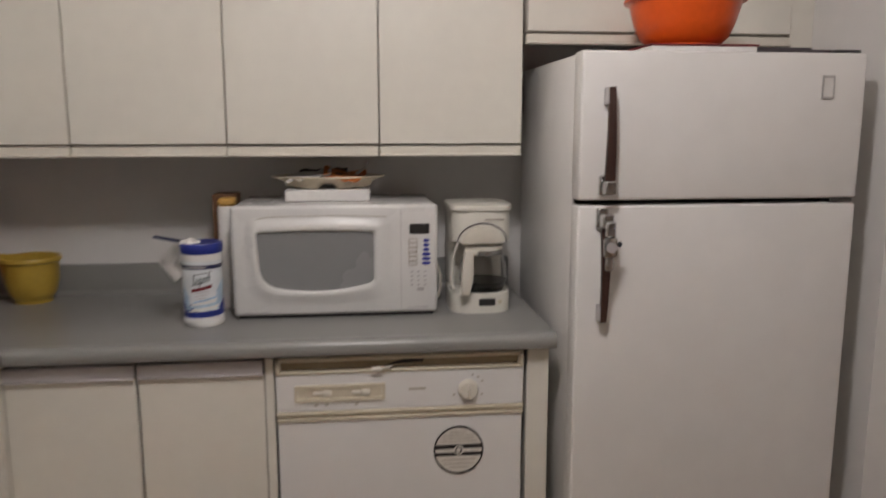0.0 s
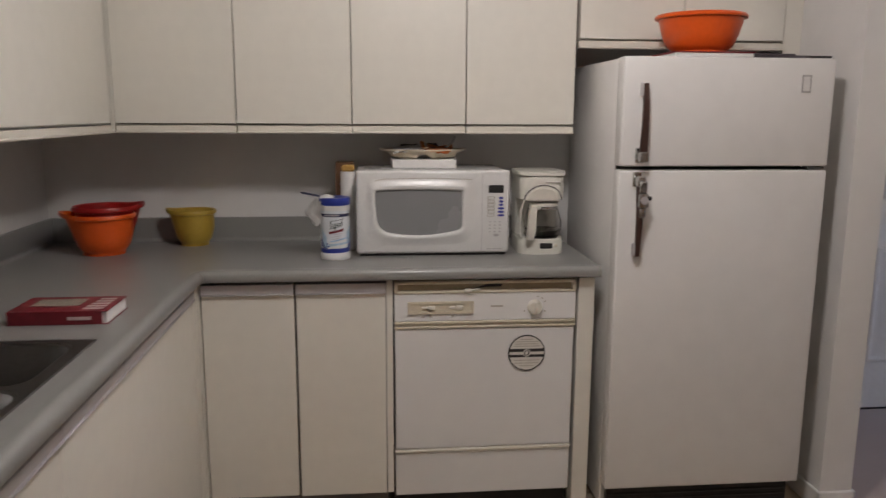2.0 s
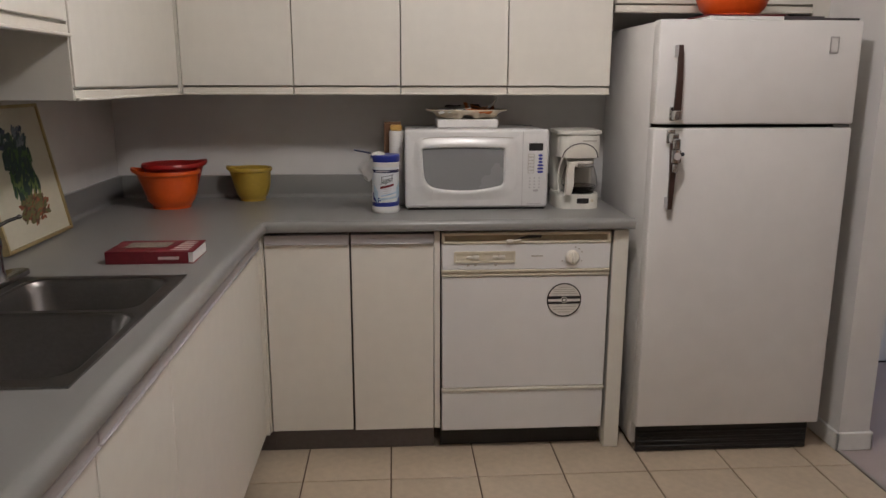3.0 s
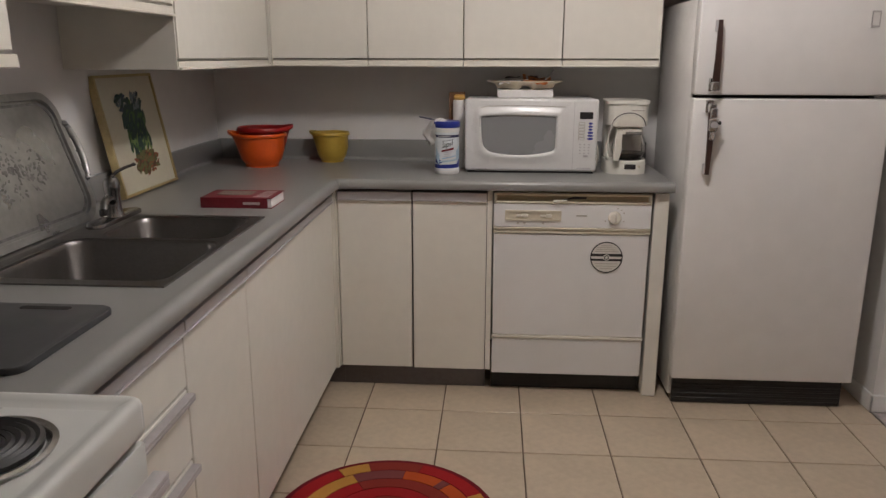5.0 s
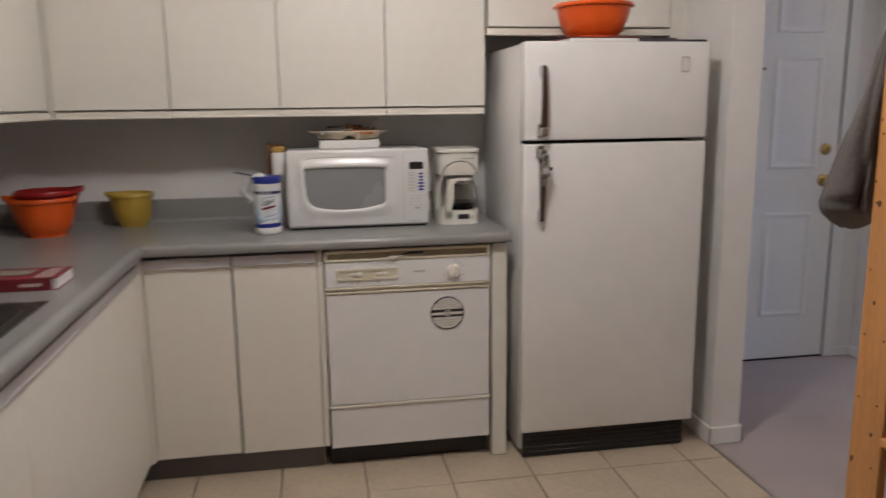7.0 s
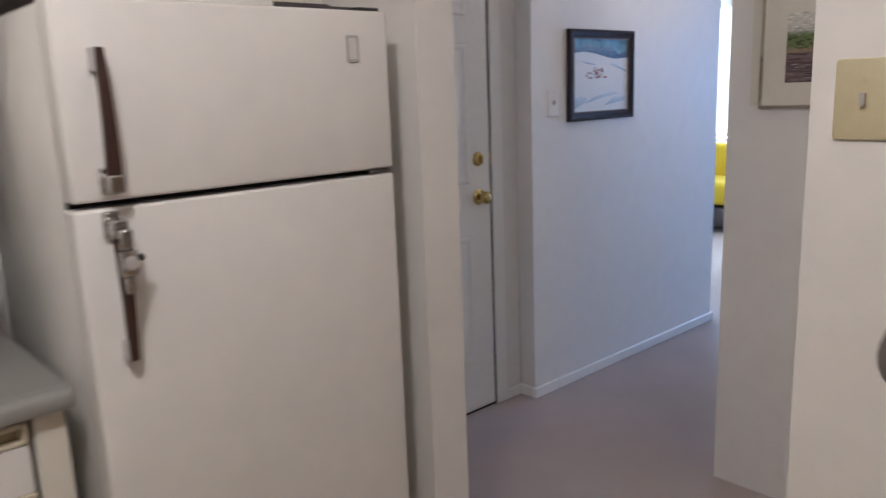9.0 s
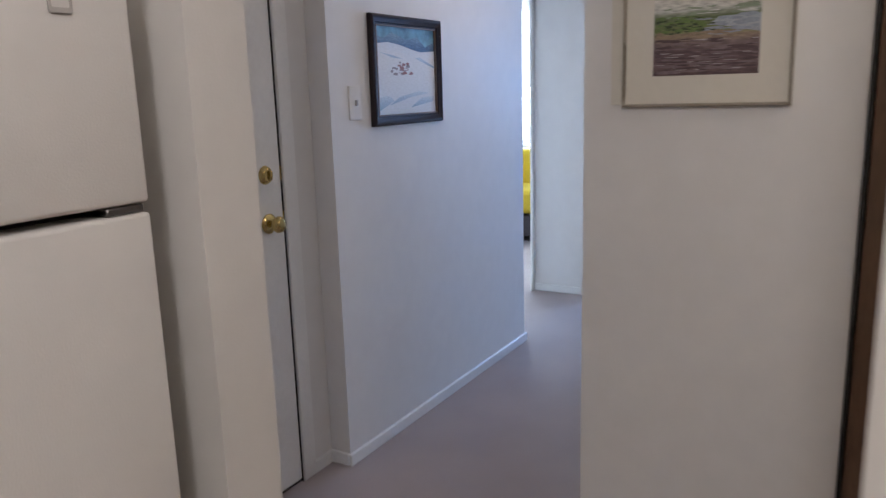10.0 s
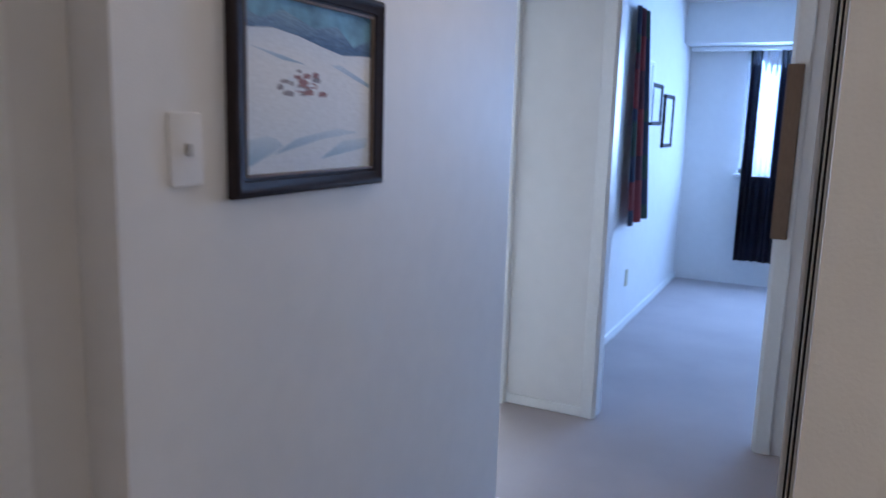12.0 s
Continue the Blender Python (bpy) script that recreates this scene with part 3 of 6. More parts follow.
# the round sticker: ring, pale disc, dark band and plain bars for writing
sm = facing((0.456, YF - 0.0025, 0.598), (0, -1, 0))
M_STICK = material("sticker_paper", (0.66, 0.63, 0.58), 0.6, var=0.06)
M_INK = material("black_ink", (0.02, 0.018, 0.018), 0.5, var=0.1)
st = thing("round_magnet", (0.456, YF - 0.004, 0.598), "round cream and black advert magnet on the dishwasher", "magnet")
disc = part("disc", prism(circle(0.061, 40), 0.0005, 0.0025, sm), M_STICK, st)
part("rim", ring_prism(circle(0.064, 40), circle(0.060, 40), 0.0005, 0.0032, sm), M_INK, st, "thin black rim")
part("band", prism([(-0.062, 0.004), (0.062, 0.004), (0.061, 0.015), (-0.061, 0.015)], 0.0026, 0.0031, sm), M_INK, disc)
part("band", prism([(-0.062, -0.015), (0.062, -0.015), (0.062, -0.006), (-0.062, -0.006)], 0.0026, 0.0031, sm), M_INK, disc)
part("seal", merge(prism(circle(0.013, 20), 0.0032, 0.0036, sm)), M_STICK, disc)
part("seal_mark", ring_prism(circle(0.0095, 20), circle(0.006, 20), 0.0037, 0.0040, sm), M_INK, disc)
for k in range(7):
    z = (0.048, 0.040, 0.032, 0.024, -0.026, -0.036, -0.046)[k]
    w = (0.022, 0.040, 0.040, 0.046, 0.044, 0.040, 0.024)[k]
    part("print_line", prism([(-w, z - 0.0012), (w, z - 0.0012), (w, z + 0.0012), (-w, z + 0.0012)], 0.0026, 0.0029, sm), M_EDGE_SHADE, disc)

# ---- kitchen: fridge ----
F0, F1, FY = 0.728, 1.432, 1.682
fr = thing("refrigerator", (1.08, 2.0, 0), "white two-door fridge with dark walnut handles", "fridge")
part("cabinet", boxes((F0 + 0.006, FY + 0.075, 0.02, F1 - 0.006, 2.33, 1.583), r=0.006, seg=2), M_FRIDGE, fr)
part("gasket", boxes((F0 + 0.012, FY + 0.060, 0.13, F1 - 0.012, FY + 0.078, 1.575)), M_DARK, fr, "dark door seal")
fz = part("freezer_door", boxes((F0, FY, 1.240, F1, FY + 0.064, 1.586), r=0.007, seg=3), M_FRIDGE, fr)
fd = part("fridge_door", boxes((F0, FY, 0.120, F1, FY + 0.064, 1.227), r=0.007, seg=3), M_FRIDGE, fr)
part("kick_grille", boxes((F0 + 0.015, FY + 0.035, 0.004, F1 - 0.02, FY + 0.05, 0.112), *[(F0 + 0.02, FY + 0.030, z, F1 - 0.025, FY + 0.036, z + 0.008) for z in (0.02, 0.04, 0.06, 0.08)], r=0.002), M_BLACK, fr, "black slotted kick grille")
part("top_hinge", boxes((F1 - 0.075, FY + 0.01, 1.586, F1 - 0.01, FY + 0.09, 1.594), r=0.003), M_BLACK, fr, "dark hinge cover")
part("middle_hinge", boxes((F1 - 0.065, FY + 0.004, 1.2285, F1 - 0.008, FY + 0.05, 1.2385), r=0.002), M_STEEL, fr)
M_BADGERIM = material("badge_rim", (0.46, 0.44, 0.43), 0.4, metal=0.3, var=0.05)
part("badge", ring_prism(rounded(0.030, 0.056, 0.002, 2), rounded(0.024, 0.044, 0.002, 2), 0.0002, 0.0035, facing((1.334, FY, 1.505), (0, -1, 0))), M_BADGERIM, fz, "small metal name plate")
M_BADGE = material("badge_face", (0.66, 0.64, 0.62), 0.4, var=0.05)
part("badge_face", prism(rounded(0.024, 0.044, 0.002, 2), 0.0002, 0.002, facing((1.334, FY, 1.505), (0, -1, 0))), M_BADGE, fz)


def bow_handle(parent, z0, z1, x, cuff_low):
    """A walnut bow handle with chrome feet."""
    n = 14
    bm = bmesh.new()
    rings = []
    for k in range(n + 1):
        u = k / n
        z = z0 + (z1 - z0) * u
        out = 0.030 + 0.008 * math.sin(math.pi * u)
        w = 0.0075 + 0.0055 * (1 - u if cuff_low else u)
        y = FY - out
        rings.append([bm.verts.new((x - w, y, z)), bm.verts.new((x + w, y, z)), bm.verts.new((x + w * 0.9, y + 0.012, z)), bm.verts.new((x - w * 0.9, y + 0.012, z))])
    for a, b in zip(rings, rings[1:]):
        for k in range(4):
            bm.faces.new((a[k], a[(k + 1) % 4], b[(k + 1) % 4], b[k]))
    bm.faces.new(rings[0][::-1])
    bm.faces.new(rings[-1])
    h = part("handle", bm, M_WALNUT, parent, "dark walnut bow handle")
    zc = z0 if cuff_low else z1
    part("cuff", boxes((x - 0.014, FY - 0.046, zc - 0.016, x + 0.012, FY - 0.004, zc + 0.016), (x - 0.018, FY - 0.012, zc - 0.02, x + 0.010, FY - 0.0005, zc + 0.028), r=0.003), M_CUFF, h, "dull chrome handle foot")
    zf = z1 if cuff_low else z0
    s = -1 if cuff_low else 1
    part("foot", boxes((x - 0.011, FY - 0.030, min(zf, zf + s * 0.04), x - 0.003, FY - 0.0005, max(zf, zf + s * 0.04)), r=0.002), M_PULL, h, "dull metal handle stem")
    return h


bow_handle(fz, 1.272, 1.502, 0.793, True)
low = bow_handle(fd, 0.950, 1.195, 0.789, False)
# a wristwatch-like clip hangs on the lower handle
cl = thing("clip", (0.789, FY - 0.055, 1.12), "grey metal clip with a dark knob on the fridge handle", "clip")
part("clip_body", merge(boxes((0.774, FY - 0.066, 1.112, 0.806, FY - 0.048, 1.160), r=0.007, seg=2), boxes((0.778, FY - 0.062, 1.158, 0.802, FY - 0.05, 1.196), (0.780, FY - 0.060, 1.08, 0.800, FY - 0.05, 1.114), r=0.004)), M_CUFF, cl)
part("clip_face", lathe([(0.0, 0.0), (0.012, 0.0), (0.012, 0.005), (0.0, 0.006)], (0.790, FY - 0.066, 1.137), 20, "Y"), M_PULL, cl)
part("clip_knob", boxes((0.806, FY - 0.062, 1.136, 0.818, FY - 0.052, 1.150), r=0.004), M_BLACK, cl)

# on the fridge: booklets and a deep orange bowl
M_ORANGE = material("orange_plastic", (0.74, 0.10, 0.010), 0.32, var=0.05, scale=6, coat=0.1)
M_RED = material("red_plastic", (0.36, 0.014, 0.014), 0.3, var=0.05, coat=0.1)
M_YEL = material("yellow_plastic", (0.46, 0.31, 0.045), 0.35, var=0.06, coat=0.1)
M_PAPER = material("white_paper", (0.74, 0.72, 0.70), 0.7, var=0.05)
M_DKCLOTH = material("dark_cover", (0.05, 0.04, 0.045), 0.6, var=0.2)
M_REDC = material("red_cover", (0.17, 0.010, 0.018), 0.45, var=0.15, scale=12)
bk = thing("booklet", (1.05, 1.86, 1.5865), "thin white and red booklets lying on the fridge", "booklet")
part("page_block", boxes((0.90, 1.70, 1.587, 1.16, 1.92, 1.600), r=0.002), M_PAPER, bk)
part("cover", boxes((0.898, 1.698, 1.6005, 1.162, 1.922, 1.604)), M_REDC, bk, "red cover")
bk2 = thing("folder", (1.26, 1.86, 1.5865), "dark flat folder lying on the fridge", "folder")
part("cover", boxes((1.10, 1.72, 1.5865, 1.37, 1.95, 1.5965), (1.13, 1.75, 1.5967, 1.33, 1.95, 1.604), r=0.002), M_DKCLOTH, bk2)


def spout_bowl(name, at, rb, rt, h, mat, label, group="", spout=0.0, turn=0.0, belly=1.0):
    """A mixing bowl: foot ring, flared side, rolled rim and a pouring lip on one side."""
    b = thing(name, at, label, "bowl", group)
    prof = [(0.0, 0.004), (rb * 0.8, 0.004), (rb * 0.82, 0.0), (rb, 0.0), (rb, 0.010), (rb * 1.04, h * 0.09), (rb + (rt - rb) * 0.48 * belly, h * 0.22), (rb + (rt - rb) * 0.80 * belly, h * 0.48), (rt * 0.95, h * 0.8), (rt * 0.96, h * 0.88), (rt * 1.05, h * 0.90), (rt * 1.06, h * 0.95), (rt * 1.02, h), (rt * 0.95, h * 0.98), (rt * 0.925, h * 0.8), (rb + (rt - rb) * 0.74 * belly, h * 0.48), (rb + (rt - rb) * 0.42 * belly, h * 0.22), (rb * 0.8, 0.014), (0.0, 0.012)]
    bm = lathe(prof, at, 48)
    for v in bm.verts:
        d = v.co - Vector(at)
        a = math.atan2(d.y, d.x) - radians(turn)
        k = max(0.0, math.cos(a)) ** 10 * spout * max(0.0, (d.z / h - 0.55) / 0.45)
        v.co += Vector((d.x, d.y, 0)).normalized() * k if d.xy.length > 1e-4 else Vector()
        v.co.z += k * 0.35
    part("shell", bm, mat, b, smooth=50)
    return b


spout_bowl("mixing_bowl", (1.04, 1.85, 1.6045), 0.088, 0.142, 0.128, M_ORANGE, "deep orange plastic bowl standing on the fridge", spout=0.0, belly=0.82)
spout_bowl("mixing_bowl", (-1.042, 2.178, CT), 0.066, 0.107, 0.166, M_RED, "red plastic mixing bowl pushed behind the orange one", "stacked bowls", 0.028, 20)
spout_bowl("mixing_bowl", (-1.030, 2.110, CT), 0.072, 0.107, 0.146, M_ORANGE, "orange plastic mixing bowl on the corner worktop", "stacked bowls", 0.034, 190)
spout_bowl("mixing_bowl", (-0.748, 2.278, CT), 0.052, 0.079, 0.136, M_YEL, "mustard yellow plastic mixing bowl with a lip", spout=0.022, turn=185)


# ---- kitchen: microwave and what lies on it ----
M0, M1, MY, MZ0, MZ1 = -0.122, 0.427, 1.975, CT + 0.008, 1.207
M_MWIN = material("microwave_screen", (0.24, 0.24, 0.245), 0.24, var=0.03, fine=400)
M_MWHITE = material("microwave_plastic", (0.69, 0.68, 0.665), 0.28, var=0.02, coat=0.2)
mw = thing("microwave", (0.15, 2.18, CT), "white countertop microwave with a grey window", "microwave")
part("body", boxes((M0 + 0.004, MY + 0.035, MZ0, M1 - 0.004, 2.335, MZ1 - 0.004), r=0.006, seg=2), M_MWHITE, mw)
# black layer below the body paints the dark line of shade there
part("base_shade", boxes((M0 + 0.012, MY + 0.012, CT, M1 - 0.012, 2.32, MZ0)), M_BLACK, mw, "black layer standing for the shade under the microwave")
part("front_panel", boxes((M0, MY, MZ0, M1, MY + 0.036, MZ1), r=0.012, seg=3), M_MWHITE, mw)
fm = facing((0.105, MY, 1.050), (0, -1, 0))


def outline(corners, sag=0.0, arch=0.0, seg=6, sub=8):
    """A closed outline through (x, y, radius) corners, whose lower edge sags and whose upper edge arches."""
    pts = []
    n = len(corners)
    for k in range(n):
        p, q, o = Vector(corners[k][:2]), Vector(corners[(k + 1) % n][:2]), Vector(corners[k - 1][:2])
        r = corners[k][2]
        a, b = (o - p).normalized() * r, (q - p).normalized() * r
        for i in range(seg + 1):
            u = i / seg
            pts.append(p + a * (1 - u) ** 2 + b * u ** 2)
        e = (q - p).normalized() * corners[(k + 1) % n][2]
        for i in range(1, sub):
            pts.append((p + b).lerp(q - e, i / sub))
    x0, x1 = min(p.x for p in pts), max(p.x for p in pts)
    mid = sum(p.y for p in pts) / len(pts)
    out = []
    for p in pts:
        u = (2 * p.x - x0 - x1) / (x1 - x0)
        out.append((p.x, p.y + (arch if p.y > mid else -sag) * (1 - u * u)))
    return out


def loft(rings, m, fill=False):
    """A moulded surface through outlines of as many points, each at its own depth."""
    bm = bmesh.new()
    rows = [[bm.verts.new(m @ Vector((x, y, d))) for x, y in o] for o, d in rings]
    for a, b in zip(rows, rows[1:]):
        for k in range(len(a)):
            j = (k + 1) % len(a)
            bm.faces.new((a[k], a[j], b[j], b[k]))
    if fill:
        bm.faces.new(rows[-1])
    return bm


def door_ring(t):
    """The door surround, from its outer rim (0) to the window's edge (1)."""
    far = ((0.192, 0.122, 0.03), (-0.188, 0.122, 0.035), (-0.188, -0.100, 0.07), (0.192, -0.094, 0.06))
    near = ((0.148, 0.083, 0.006), (-0.160, 0.083, 0.010), (-0.152, -0.052, 0.045), (0.148, -0.052, 0.016))
    mixed = [tuple(a + (b - a) * t for a, b in zip(p, q)) for p, q in zip(far, near)]
    return outline(mixed, 0.012 + 0.010 * t, 0.005)


door = part("door", loft([(door_ring(-0.12), 0.0003), (door_ring(0.08), 0.0022), (door_ring(0.30), 0.0055), (door_ring(0.55), 0.0100), (door_ring(0.78), 0.0125), (door_ring(0.90), 0.0105), (door_ring(0.96), 0.0055), (door_ring(1.0), 0.0012)], fm), M_MWHITE, mw, "glossy white moulded door surround", smooth=70)
part("window", prism(door_ring(0.99), 0.0004, 0.002, fm), M_MWIN, door, "grey meshed window")
part("groove", rod([fm @ Vector((-0.176 + 0.36 * k / 16, 0.124 + 0.005 * (1 - ((k - 8) / 8) ** 2) - 0.012 * max(0.0, (2 - k) / 2) ** 2, 0.0012)) for k in range(17)], 0.0013, 6), M_EDGE_SHADE, door, "thin grey groove above the window")
part("door_seam", boxes((0.326, MY - 0.0006, MZ0 + 0.01, 0.3275, MY + 0.002, MZ1 - 0.008)), M_PULL, mw)
part("display", boxes((0.350, MY - 0.003, 1.126, 0.404, MY + 0.002, 1.154), r=0.002), M_BLACK, mw, "black display")
M_BLUEKEY = material("blue_key", (0.05, 0.055, 0.30), 0.4, var=0.05)
for k in range(6):
    z = 1.108 - 0.0125 * k
    part("key", ring_prism(rounded(0.025, 0.0108, 0.001, 1), rounded(0.0215, 0.0078, 0.001, 1), 0.0002, 0.0016, facing((0.359, MY, z), (0, -1, 0))), M_EDGE_SHADE, mw, "outlined white key")
    part("key", prism([(0.012 * math.cos(a) * (0.7 if k < 3 else 1), 0.0045 * math.sin(a)) for a in [2 * math.pi * i / 14 for i in range(14)]], 0.0002, 0.002, facing((0.395, MY, z), (0, -1, 0))), M_BLUEKEY, mw, "blue oval key")
for k in range(12):
    part("key_mark", boxes((0.352 + 0.018 * (k % 3), MY - 0.0012, 1.022 - 0.012 * (k // 3) - 0.002, 0.359 + 0.018 * (k % 3), MY, 1.022 - 0.012 * (k // 3) + 0.002)), M_PULL, mw)
part("start_key", prism(rounded(0.020, 0.009, 0.004, 3), 0.0002, 0.002, facing((0.379, MY, 0.974), (0, -1, 0))), M_PULL, mw)
part("brand_bar", boxes((-0.095, MY - 0.0008, 0.916, -0.028, MY, 0.920)), M_PULL, mw, "small printed line")
part("brand_bar", boxes((0.345, MY - 0.0008, 0.922, 0.40, MY, 0.925)), M_PULL, mw, "small printed line")
bx = thing("tray_stand", (0.128, 2.17, MZ1), "small white box on top of the microwave", "box")
part("carton", boxes((0.010, 2.10, MZ1 - 0.003, 0.248, 2.28, MZ1 + 0.030), r=0.003), M_PAPER, bx)
M_WRAP = material("orange_wrapper", (0.66, 0.24, 0.07), 0.4, var=0.15, scale=20)
M_FOAM = material("foam_tray", (0.66, 0.58, 0.45), 0.6, var=0.10, scale=14)
pl = thing("compartment_plate", (0.13, 2.18, MZ1 + 0.03), "oval beige compartment plate holding small things", "plate")
bm = bmesh.new()
prof = [(0.0, 0.004), (0.5, 0.004), (0.62, 0.0), (0.74, 0.006), (0.80, 0.022), (1.0, 0.032), (1.0, 0.036), (0.80, 0.027), (0.72, 0.012), (0.0, 0.008)]
lathe([(r * 0.163, z) for r, z in prof], (0.13, 2.185, MZ1 + 0.0305), 44, bm=bm)
for v in bm.verts:
    v.co.y = 2.185 + (v.co.y - 2.185) * 0.62
    if abs(v.co.x - 0.13) < 0.022 and v.co.z < MZ1 + 0.05:
        v.co.z += 0.016
part("shell", bm, M_FOAM, pl)
for nm, mt, lb, cat, s, tilt in (("card", M_PAPER, "white folded card on the plate", "card", (0.015, 2.09, 0.140, 2.17), 0.16), ("packet", M_DKCLOTH, "dark crumpled packet on the plate", "packet", (0.045, 2.13, 0.185, 2.23), 0.05), ("wrapper", M_WRAP, "crumpled orange wrapper on the plate", "wrapper", (0.118, 2.09, 0.225, 2.19), -0.12), ("wrapper", M_WRAP, "small orange wrapper on the plate", "wrapper", (0.195, 2.14, 0.240, 2.20), 0.2)):
    zb = MZ1 + 0.075
    o = thing(nm, (s[0], s[1], zb), lb, cat)
    bm = bmesh.new()
    n = 9
    grid = [[bm.verts.new((s[0] + (s[2] - s[0]) * i / n, s[1] + (s[3] - s[1]) * j / n, zb - 0.006 + tilt * (s[2] - s[0]) * (i / n - 0.5) + 0.20 * (s[3] - s[1]) * (j / n - 0.4) + 0.012 * noise.noise(Vector((s[0] * 90 + i * 0.7, j * 0.7, s[1] * 50)))))  for j in range(n + 1)] for i in range(n + 1)]
    for i in range(n):
        for j in range(n):
            bm.faces.new((grid[i][j], grid[i + 1][j], grid[i + 1][j + 1], grid[i][j + 1]))
    bmesh.ops.solidify(bm, geom=bm.faces, thickness=0.0035)
    part("sheet", bm, mt, o, smooth=20)
sp = thing("spoon", (0.23, 2.16, MZ1 + 0.066), "thin grey spoon leaning on the plate rim", "spoon")
part("stem", rod([(0.205, 2.15, MZ1 + 0.066), (0.236, 2.155, MZ1 + 0.090), (0.250, 2.158, MZ1 + 0.112)], 0.0042), M_PULL, sp)

# behind the wipes: a tall dark and white roll
rl = thing("paper_roll", (-0.165, 2.17, CT), "roll of white paper in a brown carton", "paper roll")
M_CARD = material("brown_card", (0.16, 0.075, 0.035), 0.7, var=0.15)
M_YCARD = material("ochre_card", (0.55, 0.32, 0.08), 0.6, var=0.15)
part("carton", boxes((-0.200, 2.17, CT, -0.132, 2.25, 1.222), r=0.003), M_CARD, rl)
part("roll", lathe([(0.0, 0.0), (0.028, 0.0), (0.030, 0.003), (0.030, 0.288), (0.028, 0.292), (0.0, 0.292)], (-0.150, 2.137, CT), 28), M_PAPER, rl)
part("cap", boxes((-0.176, 2.112, CT + 0.2925, -0.128, 2.16, CT + 0.315), r=0.006), M_YCARD, rl, "ochre carton flap")

# ---- kitchen: wipes canister ----
WX, WY = -0.195, 1.957
M_WHITEP = material("white_plastic", (0.76, 0.75, 0.74), 0.35, var=0.02)
M_BLUE = material("blue_plastic", (0.016, 0.03, 0.24), 0.35, var=0.05)
M_SKYB = material("pale_blue_print", (0.30, 0.48, 0.66), 0.4, var=0.15, scale=30)
M_NAVYP = material("dark_blue_plastic", (0.012, 0.016, 0.07), 0.4, var=0.05)
wc = thing("wipes_canister", (WX, WY, CT), "white cleaning-wipes canister with an open blue lid", "canister")
part("tub", lathe([(0.0, 0.0), (0.048, 0.0), (0.052, 0.006), (0.052, 0.022), (0.050, 0.026), (0.050, 0.172), (0.053, 0.178), (0.053, 0.190), (0.0, 0.190)], (WX, WY, CT), 40), M_WHITEP, wc)
lid = part("lid", lathe([(0.053, 0.191), (0.0545, 0.194), (0.0545, 0.212), (0.052, 0.217), (0.0, 0.217)], (WX, WY, CT), 40), M_BLUE, wc, "blue screw lid")


def wrap(name, z0, z1, a0, a1, mat, r=0.0506, n=16, slant=0.0):
    """A printed patch that lies on the round tub."""
    bm = bmesh.new()
    cols = []
    for k in range(n + 1):
        a = radians(a0 + (a1 - a0) * k / n)
        dz = slant * (k / n - 0.5)
        cols.append([bm.verts.new((WX + r * math.cos(a), WY + r * math.sin(a), CT + z + dz)) for z in (z0, z1)])
    for p, q in zip(cols, cols[1:]):
        bm.faces.new((p[0], q[0], q[1], p[1]))
    return part(name, bm, mat, wc)


M_LABEL = material("pale_label", (0.68, 0.71, 0.74), 0.4, var=0.06, scale=25)
M_GREYINK = material("grey_ink", (0.10, 0.12, 0.13), 0.5, var=0.2)
M_PALEB = material("light_blue_print", (0.42, 0.56, 0.68), 0.4, var=0.10, scale=40)
wrap("label_paper", 0.026, 0.172, 170, 370, M_LABEL, 0.0504)
wrap("print_band", 0.152, 0.1625, 170, 370, M_NAVYP)
wrap("print_band", 0.1555, 0.159, 225, 290, M_PULL, 0.0509)
for k, (z0, z1, a0, a1, mt, sl_) in enumerate(((0.026, 0.042, 170, 370, M_BLUE, 0.004), (0.040, 0.066, 205, 250, M_BLUE, -0.022), (0.040, 0.064, 330, 368, M_BLUE, 0.020), (0.052, 0.096, 212, 236, M_PALEB, -0.03), (0.058, 0.110, 322, 352, M_PALEB, 0.03), (0.046, 0.052, 240, 330, M_PAPER, 0.012), (0.054, 0.060, 238, 325, M_PALEB, 0.008), (0.063, 0.068, 246, 322, M_PAPER, 0.010), (0.070, 0.074, 252, 318, M_SKYB, 0.012))):
    wrap("print_wave", z0, z1, a0, a1, mt, 0.0505 + 0.0001 * k, slant=sl_)
wrap("logo_outline", 0.1405, 0.1425, 258, 308, M_GREYINK, 0.0514, slant=0.007)
wrap("logo_outline", 0.112, 0.1145, 248, 280, M_GREYINK, 0.0514, slant=0.006)
for k, (z0, z1) in enumerate(((0.114, 0.139), (0.116, 0.129), (0.108, 0.130), (0.119, 0.130), (0.118, 0.131), (0.119, 0.141))):
    wrap("logo_bar", z0, z1, 254 + 8.5 * k, 257.5 + 8.5 * k, M_GREYINK, 0.0515, 3, slant=0.004)
for k in range(3):
    wrap("logo_bar", 0.117 + 0.006 * k, 0.119 + 0.006 * k, 256 + 9 * k, 292 + 6 * k, M_GREYINK, 0.0513, 6, slant=0.003)
wrap("logo_red", 0.098, 0.1065, 248, 306, M_REDC, 0.0515, slant=0.011)
for k in range(3):
    wrap("print_line", 0.092 - 0.008 * k, 0.0938 - 0.008 * k, 258, 300 - 6 * k, M_PULL, 0.0515, slant=0.004)
part("lid_flap", prism(rounded(0.066, 0.030, 0.010, 4), 0, 0.003, facing((WX - 0.083, WY - 0.01, CT + 0.226), (0.20, 0, 1), (0, 1, 0))), M_NAVYP, wc, "open dark blue flap")
bm = bmesh.new()
grid = []
